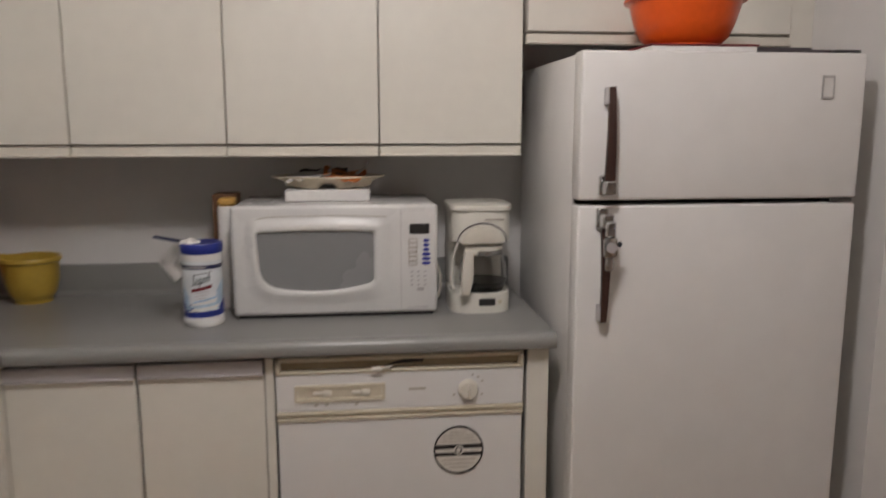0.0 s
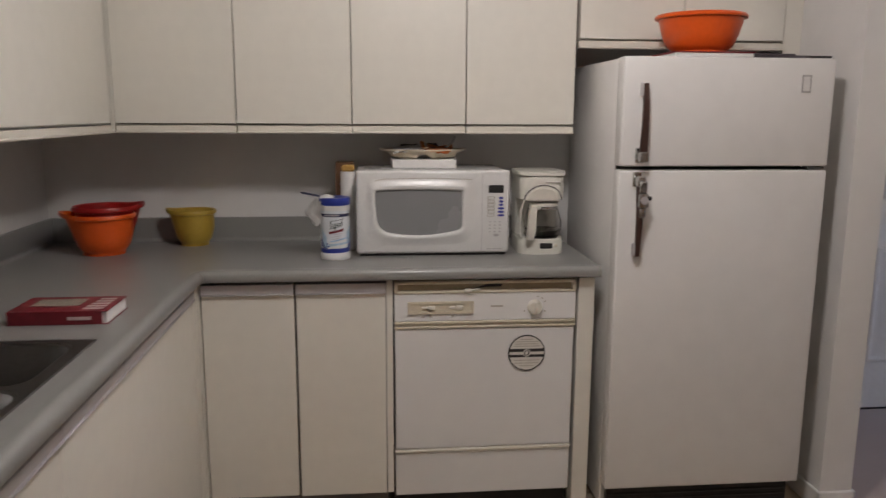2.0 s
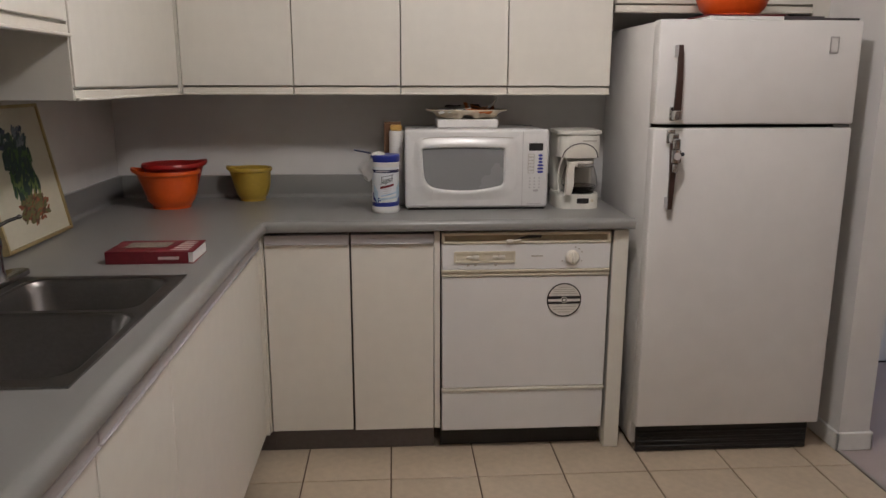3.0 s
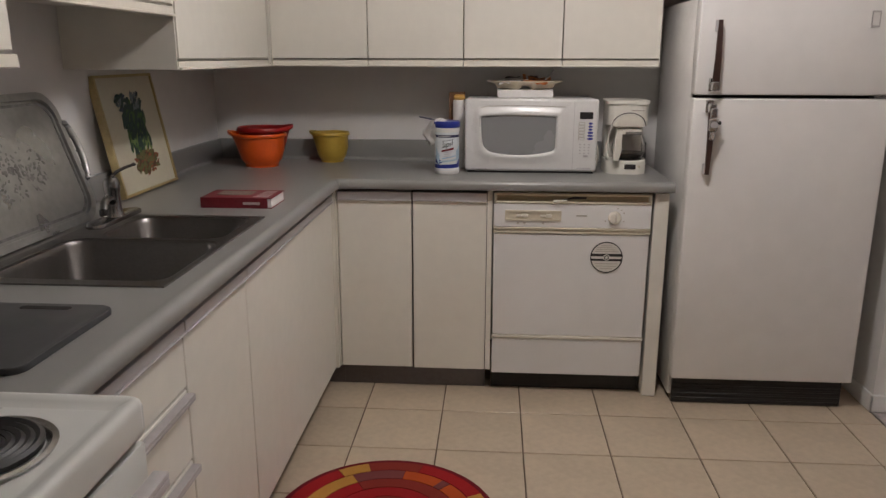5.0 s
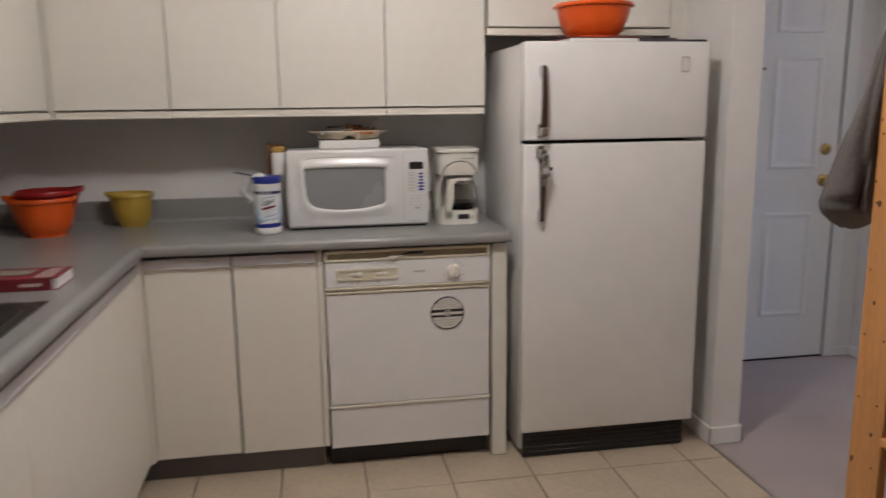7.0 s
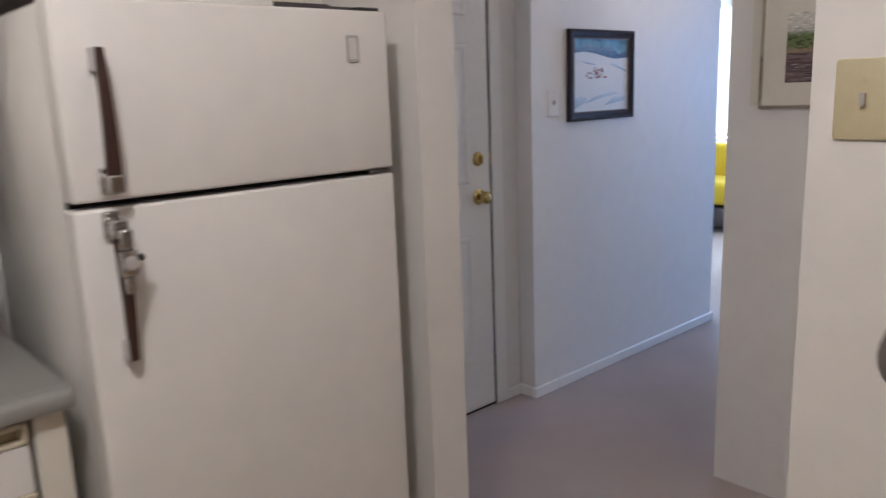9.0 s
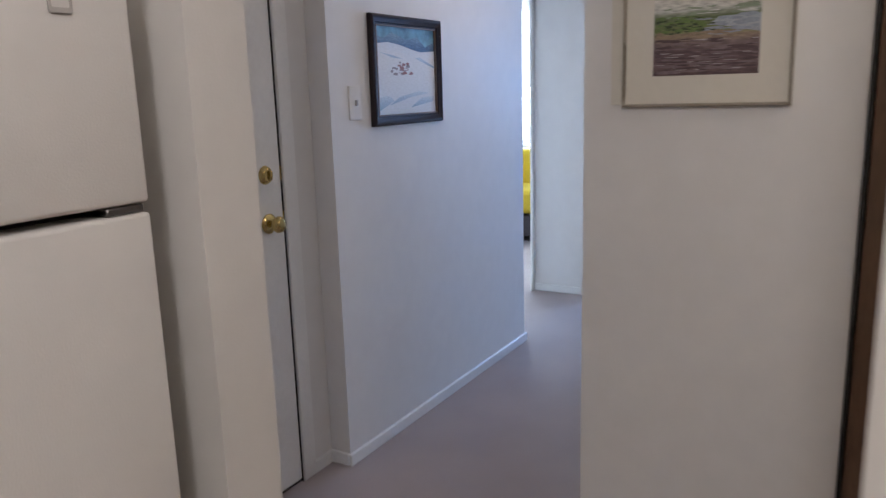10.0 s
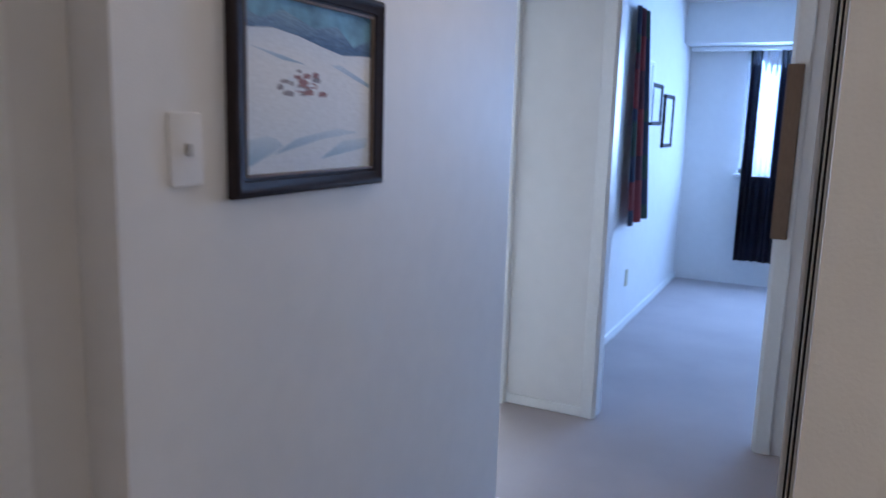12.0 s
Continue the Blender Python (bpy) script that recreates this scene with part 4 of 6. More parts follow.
for i in range(11):
    row = []
    for j in range(9):
        u, v = i / 10, j / 8
        x = WX - 0.046 - 0.052 * v * (0.35 + 0.65 * math.sin(math.pi * min(1, u * 1.05) * 0.85)) + 0.004 * math.sin(9 * u)
        y = WY - 0.018 - 0.010 * math.sin(7 * v + 4 * u) - 0.012 * u
        z = CT + 0.212 - 0.092 * u + 0.018 * (1 - v) * u - 0.010 * math.sin(4 * v)
        row.append(bm.verts.new((x, y, z)))
    grid.append(row)
for i in range(10):
    for j in range(8):
        bm.faces.new((grid[i][j], grid[i + 1][j], grid[i + 1][j + 1], grid[i][j + 1]))
bmesh.ops.solidify(bm, geom=bm.faces, thickness=0.0015)
tuft = lathe([(0.0, 0.010), (0.010, 0.0095), (0.020, 0.007), (0.026, 0.002), (0.027, -0.001)], (WX - 0.024, WY - 0.012, CT + 0.217), 22)
for v in tuft.verts:
    v.co.z += 0.006 * noise.noise(v.co * 70)
    v.co.x += 0.006 * noise.noise(v.co * 50 + Vector((9, 0, 0)))
part("wipe_tuft", tuft, M_PAPER, wc, "white wipe bunched in the opening")
part("wipe", bm, M_PAPER, wc, "white wipe pulled out and hanging")

# ---- kitchen: coffee maker ----
cm = thing("coffee_maker", (0.56, 2.16, CT), "ivory drip coffee maker with a glass pot", "coffee maker")
CX, CY = 0.551, 2.040
M_IVORY = material("ivory_enamel", (0.71, 0.685, 0.62), 0.35, var=0.03)
M_POT = clear_glass("pot_glass", (0.96, 0.95, 0.94))
M_POT.node_tree.nodes["Principled BSDF"].inputs["IOR"].default_value = 1.30
part("base", prism([(CX + x, CY + y) for x, y in rounded(0.168, 0.215, 0.055, 6, 0, 0.040)], CT, CT + 0.058, r=0.010), M_IVORY, cm)
part("tower", boxes((CX - 0.080, CY + 0.050, CT + 0.05, CX + 0.080, CY + 0.150, 1.165), r=0.018, seg=3), M_IVORY, cm)
part("head", prism([(CX + x, CY + y) for x, y in rounded(0.164, 0.222, 0.050, 6, 0, 0.045)], 1.100, 1.184, r=0.008), M_IVORY, cm)
part("top_lid", prism([(CX + x, CY + y) for x, y in rounded(0.174, 0.230, 0.050, 6, 0, 0.045)], 1.186, 1.200, r=0.006), M_IVORY, cm)
def front_of(x):
    """How far the rounded head draws back at x from its middle."""
    return 0.05 - math.sqrt(max(0.0, 0.0025 - max(0.0, abs(x) - 0.034) ** 2))


fb = bmesh.new()
prev = None
for k in range(25):
    x = -0.058 + 0.116 * k / 24
    top = 1.097 + 0.046 * math.sqrt(max(0.0, 1 - (x / 0.0582) ** 2))
    y = CY - 0.0685 + front_of(x)
    col = [fb.verts.new((CX + x, y, 1.097)), fb.verts.new((CX + x, y - 0.001, 1.099)), fb.verts.new((CX + x, y, top)), fb.verts.new((CX + x, y + 0.006, top + 0.002)), fb.verts.new((CX + x, y + 0.006, 1.0965))]
    if prev:
        for i in range(5):
            fb.faces.new((prev[i], prev[(i + 1) % 5], col[(i + 1) % 5], col[i]))
    prev = col
part("filter_basket", fb, M_OLDWHITE, cm, "domed swing-out filter basket")
# thin dark rod paints the shaded arch line round the basket
part("basket_arch_shade", rod([(CX - 0.068 * math.cos(a), CY - 0.0665 + front_of(0.068 * math.cos(a)), 1.098 + 0.054 * math.sin(a)) for a in [math.pi * k / 24 for k in range(25)]], 0.0020), M_KICK, cm, "dark arch line standing for the shade round the basket")
part("side_arch", rod([(CX - 0.068, CY - 0.056 + 0.0, 1.098), (CX - 0.078, CY - 0.042, 1.06), (CX - 0.081, CY - 0.035, 1.00), (CX - 0.076, CY - 0.040, CT + 0.062)], 0.0045), M_IVORY, cm, "ivory arch down to the base")
# grey-brown strip puts the shade of the basket's underside into colour
part("basket_under_shade", boxes((CX - 0.056, CY - 0.062, 1.092, CX + 0.056, CY - 0.05, 1.0955), r=0.001), M_EDGE_SHADE, cm, "grey-brown strip standing for the shade under the basket")
pot = part("pot", lathe([(0.0, 0.0), (0.048, 0.0), (0.060, 0.006), (0.069, 0.03), (0.067, 0.06), (0.056, 0.096), (0.050, 0.112), (0.048, 0.112), (0.054, 0.095), (0.065, 0.06), (0.067, 0.03), (0.058, 0.008), (0.046, 0.003), (0.0, 0.003)], (CX + 0.010, CY - 0.012, CT + 0.061), 36), M_POT, cm, "clear glass pot")
part("pot_band", lathe([(0.0515, 0.100), (0.0535, 0.101), (0.0525, 0.111), (0.0505, 0.1115)], (CX + 0.010, CY - 0.012, CT + 0.061), 32), M_CUFF, pot, "bright metal band round the neck")
part("coffee", lathe([(0.0, 0.004), (0.056, 0.008), (0.0655, 0.026), (0.0, 0.026)], (CX + 0.010, CY - 0.012, CT + 0.061), 32), material("black_coffee", (0.012, 0.007, 0.004), 0.12, var=0.2), pot, "dark rest of coffee")
part("pot_lid", lathe([(0.049, 0.112), (0.054, 0.114), (0.054, 0.124), (0.02, 0.128), (0.0, 0.128)], (CX + 0.010, CY - 0.012, CT + 0.061), 32), M_OLDWHITE, pot)
grip = prism([(-0.064, 0.060), (-0.040, 0.058), (-0.030, 0.100), (-0.030, 0.182), (-0.052, 0.184), (-0.058, 0.150)], -0.012, 0.012, facing((CX, CY - 0.086, CT), (0, -1, 0)), r=0.004)
part("pot_handle", merge(grip, boxes((CX - 0.050, CY - 0.078, CT + 0.164, CX - 0.012, CY - 0.046, CT + 0.182), r=0.006, seg=2)), M_OLDWHITE, pot, "ivory pot handle")
part("hot_plate", lathe([(0.060, 0.0), (0.060, 0.003), (0.0, 0.003)], (CX + 0.008, CY - 0.008, CT + 0.0575), 32), M_BLACK, cm, "black hot plate")
part("clock", boxes((CX - 0.010, CY - 0.0705, CT + 0.022, CX + 0.036, CY - 0.060, CT + 0.042), r=0.002), M_BLACK, cm, "small dark clock")
part("button", lathe([(0.0, 0.0), (0.006, 0.0), (0.006, 0.006), (0.0, 0.007)], (CX + 0.050, CY - 0.060, CT + 0.032), 14, "Y"), M_YELLOWED, cm)
part("brand_bar", boxes((CX + 0.006, CY - 0.0675, 1.160, CX + 0.058, CY - 0.0640, 1.164)), M_EDGE_SHADE, cm)
part("cord", rod([(0.445 + 0.01 * math.sin(k), 2.14 + 0.006 * k, CT + 0.012 + 0.03 * k) for k in range(6)], 0.005), M_OLDWHITE, cm)


# ---- kitchen: sink wall ----
sk = thing("sink", (-0.92, 0.64, CT), "double-bowl stainless steel sink", "sink")


def bowl(x0, x1, y0, y1, depth):
    """A pressed bowl: rounded outline that narrows a little downwards, with a floor."""
    bm = bmesh.new()
    w, h, cx, cy = x1 - x0, y1 - y0, (x0 + x1) / 2, (y0 + y1) / 2
    rings = []
    for s, z, r in ((0.008, CT + 0.003, 0.05), (0.0, CT + 0.001, 0.05), (-0.006, CT - 0.012, 0.05), (-0.014, CT - depth + 0.03, 0.06), (-0.03, CT - depth + 0.006, 0.06), (-0.06, CT - depth, 0.06)):
        rings.append([bm.verts.new((x, y, z)) for x, y in rounded(w + 2 * s, h + 2 * s, min(r, 0.45 * min(w, h)), 6, cx, cy)])
    for a, b in zip(rings, rings[1:]):
        for k in range(len(a)):
            j = (k + 1) % len(a)
            bm.faces.new((a[k], a[j], b[j], b[k]))
    bm.faces.new(rings[-1])
    return bm


B1, B2 = (-1.110, -0.708, 0.332, 0.690), (-1.055, -0.722, 0.722, 0.980)
part("bowl", bowl(*B1, 0.17), M_STEEL, sk, "large brushed steel bowl")
part("bowl", bowl(*B2, 0.13), M_STEEL, sk, "small brushed steel bowl")
MID = 0.706
rim = bmesh.new()
for (x0, x1, y0, y1), (u0, u1) in ((B1, (SY0, MID)), (B2, (MID, SY1))):
    ring_prism(rounded(SX1 - SX0, u1 - u0, 0.001, 6, (SX0 + SX1) / 2, (u0 + u1) / 2), rounded(x1 - x0 + 0.014, y1 - y0 + 0.014, 0.052, 6, (x0 + x1) / 2, (y0 + y1) / 2), CT, CT + 0.004, bm=rim)
part("rim", rim, M_STEEL, sk)
for x, y, z in ((-0.92, 0.51, CT - 0.169), (-0.885, 0.862, CT - 0.129)):
    part("drain", lathe([(0.042, 0.0), (0.040, 0.003), (0.030, 0.002), (0.0, -0.002)], (x, y, z), 24), M_CHROME, sk)
FX, FYY = -1.116, 0.930
fc = thing("faucet", (FX, FYY, CT), "chrome single-lever kitchen faucet, darkened to stand for dark reflections", "faucet")
part("deck_plate", prism([(FX + x, FYY + y) for x, y in rounded(0.055, 0.27, 0.026, 6)], CT + 0.004, CT + 0.016, r=0.004), M_FAUCET, fc)
part("column", lathe([(0.030, 0.014), (0.026, 0.024), (0.0225, 0.040), (0.0215, 0.085), (0.024, 0.098), (0.0235, 0.116), (0.017, 0.130), (0.0, 0.136)], (FX, FYY, CT), 28), M_FAUCET, fc)
part("spout", rod([(FX + 0.004, FYY - 0.012, CT + 0.060), (FX + 0.018, FYY - 0.050, CT + 0.078), (FX + 0.036, FYY - 0.100, CT + 0.086), (FX + 0.052, FYY - 0.150, CT + 0.080), (FX + 0.056, FYY - 0.162, CT + 0.064)], 0.0105, 14), M_FAUCET, fc)
part("aerator", lathe([(0.0, 0.0), (0.011, 0.0), (0.012, 0.004), (0.012, 0.018), (0.0, 0.018)], (FX + 0.056, FYY - 0.163, CT + 0.050), 18), M_FAUCET, fc)
part("lever", rod([(FX, FYY, CT + 0.130), (FX + 0.016, FYY + 0.008, CT + 0.146), (FX + 0.036, FYY + 0.020, CT + 0.157), (FX + 0.056, FYY + 0.030, CT + 0.164)], 0.0055, 12, taper=0.75), M_FAUCET, fc)
part("lever_knob", lathe([(0.0, -0.006), (0.005, -0.004), (0.0065, 0.0), (0.005, 0.004), (0.0, 0.006)], (FX + 0.058, FYY + 0.031, CT + 0.165), 14), M_FAUCET, fc)

# the silver tray leaning on the wall behind the sink
M_TRAY = material("tarnished_tray", (0.42, 0.42, 0.41), 0.30, metal=0.9, var=0.12, scale=5, fine=40)
M_ETCH = material("tray_etching", (0.25, 0.25, 0.245), 0.45, metal=0.7, var=0.3, scale=30)
tm = facing((-1.185, 0.665, CT + 0.008), (0.95, 0, 0.31), (-0.31, 0, 0.95))
tr = thing("serving_tray", (-1.165, 0.665, CT + 0.004), "etched silver serving tray leaning on the wall", "tray")
tray_c = (0.0, 0.190)
part("plate", prism(rounded(0.56, 0.345, 0.06, 8, *tray_c), 0.0, 0.004, tm), M_TRAY, tr)
part("rim", ring_prism(rounded(0.60, 0.385, 0.075, 8, *tray_c), rounded(0.56, 0.345, 0.06, 8, *tray_c), -0.002, 0.014, tm), M_TRAY, tr, "raised silver rim")
part("inner_ridge", ring_prism(rounded(0.545, 0.330, 0.055, 8, *tray_c), rounded(0.530, 0.315, 0.05, 8, *tray_c), 0.0041, 0.0058, tm), M_ETCH, tr, "dark line inside the rim")
for s in (-1, 1):
    part("handle", rod([tm @ Vector((s * 0.295, tray_c[1] + 0.01 + 0.085 * math.cos(a), 0.010)) + (tm.to_3x3() @ Vector((s * 0.030 * math.sin(a), 0, 0.006 * math.sin(a)))) for a in [math.pi * k / 10 for k in range(11)]], 0.010), M_TRAY, tr)
for s in (-1, 1):
    for a in (0.25, 0.55, 1.0, math.pi / 2, 2.14, 2.6, 2.9):
        q = tm @ Vector((s * (0.295 + 0.030 * math.sin(a)), tray_c[1] + 0.01 + 0.085 * math.cos(a), 0.014))
        boss = lathe([(0.0, -0.010), (0.008, -0.007), (0.012, 0.0), (0.007, 0.008), (0.0, 0.011)], tuple(q), 10)
        part("leaf_boss", boss, M_TRAY, tr)
random.seed(4)
etch = bmesh.new()
for k in range(170):
    a, q = random.uniform(0, 6.28), random.random() ** 0.7
    c = (0.15 * q * math.cos(a), tray_c[1] - 0.01 + 0.075 * q * math.sin(a))
    w, h, b = random.uniform(0.003, 0.009), random.uniform(0.0012, 0.005), random.uniform(0, 3)
    prism([(c[0] + w * math.cos(t) * math.cos(b) - h * math.sin(t) * math.sin(b), c[1] + w * math.cos(t) * math.sin(b) + h * math.sin(t) * math.cos(b)) for t in [2 * math.pi * i / 8 for i in range(8)]], 0.0041, 0.0048, tm, etch)
part("etched_flowers", etch, M_ETCH, tr, "etched bouquet of leaves and flowers", kind="stuff")


def painted(name, stops, kind="noise", scale=6.0, turn=(0, 0, 0), rough=0.6, warp=0.35, strokes=0.35):
    """Brush-like paint: a ramp of colours over height, torn by noise. stops: (height 0..1, colour)."""
    m = bpy.data.materials.new(name)
    m.use_nodes = True
    n, l = m.node_tree.nodes, m.node_tree.links
    b = n["Principled BSDF"]
    co, sep = n.new("ShaderNodeTexCoord"), n.new("ShaderNodeSeparateXYZ")
    l.new(co.outputs["Generated"], sep.inputs["Vector"])
    t = n.new("ShaderNodeTexNoise")
    t.inputs["Scale"].default_value, t.inputs["Detail"].default_value = scale, 6
    mp = n.new("ShaderNodeMapping")
    mp.inputs["Scale"].default_value = turn if any(turn) else (1, 1, 1)
    l.new(co.outputs["Generated"], mp.inputs["Vector"])
    l.new(mp.outputs["Vector"], t.inputs["Vector"])
    sub, mul, add = n.new("ShaderNodeMath"), n.new("ShaderNodeMath"), n.new("ShaderNodeMath")
    sub.operation, mul.operation, add.operation = "SUBTRACT", "MULTIPLY", "ADD"
    sub.inputs[1].default_value, mul.inputs[1].default_value = 0.5, warp
    l.new(t.outputs["Fac"], sub.inputs[0])
    l.new(sub.outputs[0], mul.inputs[0])
    l.new(mul.outputs[0], add.inputs[0])
    l.new(sep.outputs["Z"], add.inputs[1])
    ramp = n.new("ShaderNodeValToRGB")
    els = ramp.color_ramp.elements
    while len(els) < len(stops):
        els.new(0.5)
    for e, (p, c) in zip(els, stops):
        e.position, e.color = p, (*c, 1)
    l.new(add.outputs[0], ramp.inputs["Fac"])
    # loose strokes: a finer, streaky noise that lightens and darkens the pigment
    t2, mp2, rg = n.new("ShaderNodeTexNoise"), n.new("ShaderNodeMapping"), n.new("ShaderNodeMapRange")
    t2.inputs["Scale"].default_value, t2.inputs["Detail"].default_value = scale * 3, 5
    mp2.inputs["Scale"].default_value = turn if any(turn) else (1, 1, 1)
    l.new(co.outputs["Generated"], mp2.inputs["Vector"])
    l.new(mp2.outputs["Vector"], t2.inputs["Vector"])
    rg.inputs["From Min"].default_value, rg.inputs["From Max"].default_value = 0.32, 0.68
    rg.inputs["To Min"].default_value, rg.inputs["To Max"].default_value = 1 - strokes, 1 + strokes
    l.new(t2.outputs["Fac"], rg.inputs["Value"])
    mx, cc = n.new("ShaderNodeMix"), n.new("ShaderNodeCombineColor")
    mx.data_type, mx.blend_type = "RGBA", "MULTIPLY"
    mx.inputs["Factor"].default_value = 1.0
    for k in ("Red", "Green", "Blue"):
        l.new(rg.outputs["Result"], cc.inputs[k])
    l.new(ramp.outputs["Color"], mx.inputs["A"])
    l.new(cc.outputs["Color"], mx.inputs["B"])
    l.new(mx.outputs["Result"], b.inputs["Base Color"])
    b.inputs["Roughness"].default_value = rough
    return m


# framed flower picture leaning on the wall
M_GILT = material("gilt_frame", (0.50, 0.40, 0.20), 0.35, metal=0.5, var=0.12)
M_MAT = material("cream_mat_board", (0.58, 0.54, 0.42), 0.7, var=0.03)
pm = facing((-1.240, 1.455, CT + 0.004), (0.983, 0.0, 0.183), (-0.183, 0, 0.983))
fp = thing("framed_picture", (-1.235, 1.462, CT), "framed flower watercolour leaning on the wall", "picture")
part("backing", prism([(-0.205, 0.006), (0.205, 0.006), (0.205, 0.405), (-0.205, 0.405)], -0.012, 0.004, pm), M_MAT, fp, "cream mat")
part("moulding", ring_prism([(-0.213, 0.0), (0.213, 0.0), (0.213, 0.413), (-0.213, 0.413)], [(-0.203, 0.010), (0.203, 0.010), (0.203, 0.403), (-0.203, 0.403)], -0.016, 0.010, pm), M_GILT, fp, "narrow gilt frame")
M_LEAF = painted("leaf_paint", [(0.0, (0.10, 0.17, 0.05)), (0.3, (0.06, 0.13, 0.045)), (0.6, (0.022, 0.055, 0.040)), (1.0, (0.05, 0.08, 0.085))], scale=9, warp=0.7, strokes=0.7)
M_POTP = painted("pot_paint", [(0.0, (0.20, 0.10, 0.05)), (0.5, (0.24, 0.10, 0.04)), (1.0, (0.10, 0.12, 0.045))], scale=7, warp=0.6, strokes=0.6)


def blot(cx, cy, w, h, rag, seed, n=44, square=0.6):
    """A ragged patch of paint."""
    out = []
    for k in range(n):
        a = 2 * math.pi * k / n
        sx, sy = math.cos(a), math.sin(a)
        q = 1 / max(abs(sx), abs(sy)) ** square
        e = 1 + rag * noise.noise(Vector((3.1 * sx, 3.1 * sy, seed))) + 0.5 * rag * noise.noise(Vector((9 * sx, 9 * sy, seed + 4)))
        out.append((cx + w * q * sx * e, cy + h * q * sy * e))
    return out


def daubs(parent, name, m, pigments, n, centre, spread, size, depth, seed, lean=1.2, label=""):
    """Short brush strokes scattered round a centre, one joined mesh a pigment."""
    rnd = random.Random(seed)
    for i, mat in enumerate(pigments):
        bm = bmesh.new()
        for k in range(n // len(pigments)):
            a, q = rnd.uniform(0, 6.283), math.sqrt(rnd.random())
            cx, cy = centre[0] + spread[0] * q * math.cos(a), centre[1] + spread[1] * q * math.sin(a)
            w, h, b = size * rnd.uniform(0.25, 0.6), size * rnd.uniform(0.7, 1.6), rnd.gauss(0, 0.35) + lean
            d = depth + 0.00025 * i + 0.00008 * rnd.random()
            prism([(cx + w * math.cos(t) * math.sin(b) + h * math.sin(t) * math.cos(b), cy - w * math.cos(t) * math.cos(b) + h * math.sin(t) * math.sin(b)) for t in [2 * math.pi * e / 8 + rnd.uniform(-0.25, 0.25) for e in range(8)]], depth - 0.0004, d, m, bm)
        part(name, bm, mat, parent, label, kind="stuff")


def pigment(name, color):
    return material(name, color, 0.65, var=0.25, scale=40, fine=260)


part("painted_pot", prism(blot(0.010, 0.106, 0.066, 0.034, 0.45, 2.0, square=0.9), 0.0042, 0.0046, pm), M_POTP, fp, "rusty brown painted pot")
part("painted_leaves", prism(blot(0.0, 0.220, 0.072, 0.076, 0.5, 7.0), 0.0042, 0.0047, pm), M_LEAF, fp, "dark green painted leaves")
P_TEAL, P_GREEN, P_MOSS = pigment("paint_teal", (0.030, 0.062, 0.052)), pigment("paint_green", (0.060, 0.125, 0.042)), pigment("paint_moss", (0.17, 0.24, 0.08))
P_SLATE, P_GREY = pigment("paint_slate", (0.055, 0.075, 0.115)), pigment("paint_grey", (0.17, 0.20, 0.22))
P_RUST, P_UMBER, P_OLIVE = pigment("paint_rust", (0.26, 0.085, 0.04)), pigment("paint_umber", (0.12, 0.06, 0.03)), pigment("paint_olive", (0.14, 0.13, 0.05))
daubs(fp, "painted_leaves", pm, (P_TEAL, P_GREEN, P_TEAL), 120, (0.002, 0.248), (0.082, 0.070), 0.016, 0.0050, 3)
daubs(fp, "painted_leaves", pm, (P_GREEN, P_MOSS, P_TEAL), 90, (0.004, 0.172), (0.082, 0.044), 0.013, 0.0052, 5)
daubs(fp, "painted_bloom", pm, (P_SLATE, P_GREY, P_TEAL), 44, (-0.058, 0.318), (0.046, 0.030), 0.013, 0.0054, 7, 0.4)
daubs(fp, "painted_bloom", pm, (P_SLATE, P_TEAL, P_GREY), 36, (0.044, 0.322), (0.036, 0.034), 0.012, 0.0054, 9, 0.9)
daubs(fp, "painted_pot", pm, (P_RUST, P_UMBER, P_OLIVE), 110, (0.012, 0.102), (0.090, 0.042), 0.013, 0.0054, 11, 0.3)
# books and board
M_TITLE = material("pale_title", (0.55, 0.44, 0.42), 0.5, var=0.2, fine=200)
b1 = thing("book", (-0.82, 1.22, CT), "thick red paperback lying on the worktop", "book")
part("page_block", boxes((-0.934, 1.150, CT + 0.003, -0.708, 1.292, CT + 0.031)), M_PAPER, b1)
part("cover", boxes((-0.938, 1.147, CT, -0.706, 1.296, CT + 0.003), (-0.938, 1.147, CT + 0.0312, -0.706, 1.296, CT + 0.034), (-0.940, 1.147, CT, -0.9345, 1.296, CT + 0.034), (-0.938, 1.1465, CT, -0.72, 1.1495, CT + 0.034), r=0.001), M_REDC, b1, "red glossy cover")
part("cover_picture", boxes((-0.905, 1.200, CT + 0.0342, -0.790, 1.270, CT + 0.0347)), painted("book_picture", [(0.0, (0.05, 0.045, 0.03)), (0.5, (0.09, 0.06, 0.05)), (1.0, (0.24, 0.20, 0.16))], scale=6, warp=1.2), b1, "olive brown picture on the cover")
for k in range(5):
    part("title_bar", boxes((-0.772 + 0.003 * k, 1.165 + 0.024 * k, CT + 0.0342, -0.722, 1.178 + 0.024 * k, CT + 0.0347)), M_TITLE, b1)
part("spine_print", boxes((-0.80, 1.1458, CT + 0.012, -0.745, 1.1464, CT + 0.020)), M_TITLE, b1, "pale lettering bar")
brd = thing("cutting_board", (-0.88, 0.03, CT), "dark grey cutting board with a hand slot", "cutting board")
M_SLATE = material("dark_board", (0.055, 0.055, 0.057), 0.5, var=0.06, scale=6)
part("board", prism([(-0.900 + x, -0.016 + y) for x, y in rounded(0.370, 0.306, 0.026, 6)], CT + 0.001, CT + 0.013, r=0.003), M_SLATE, brd)
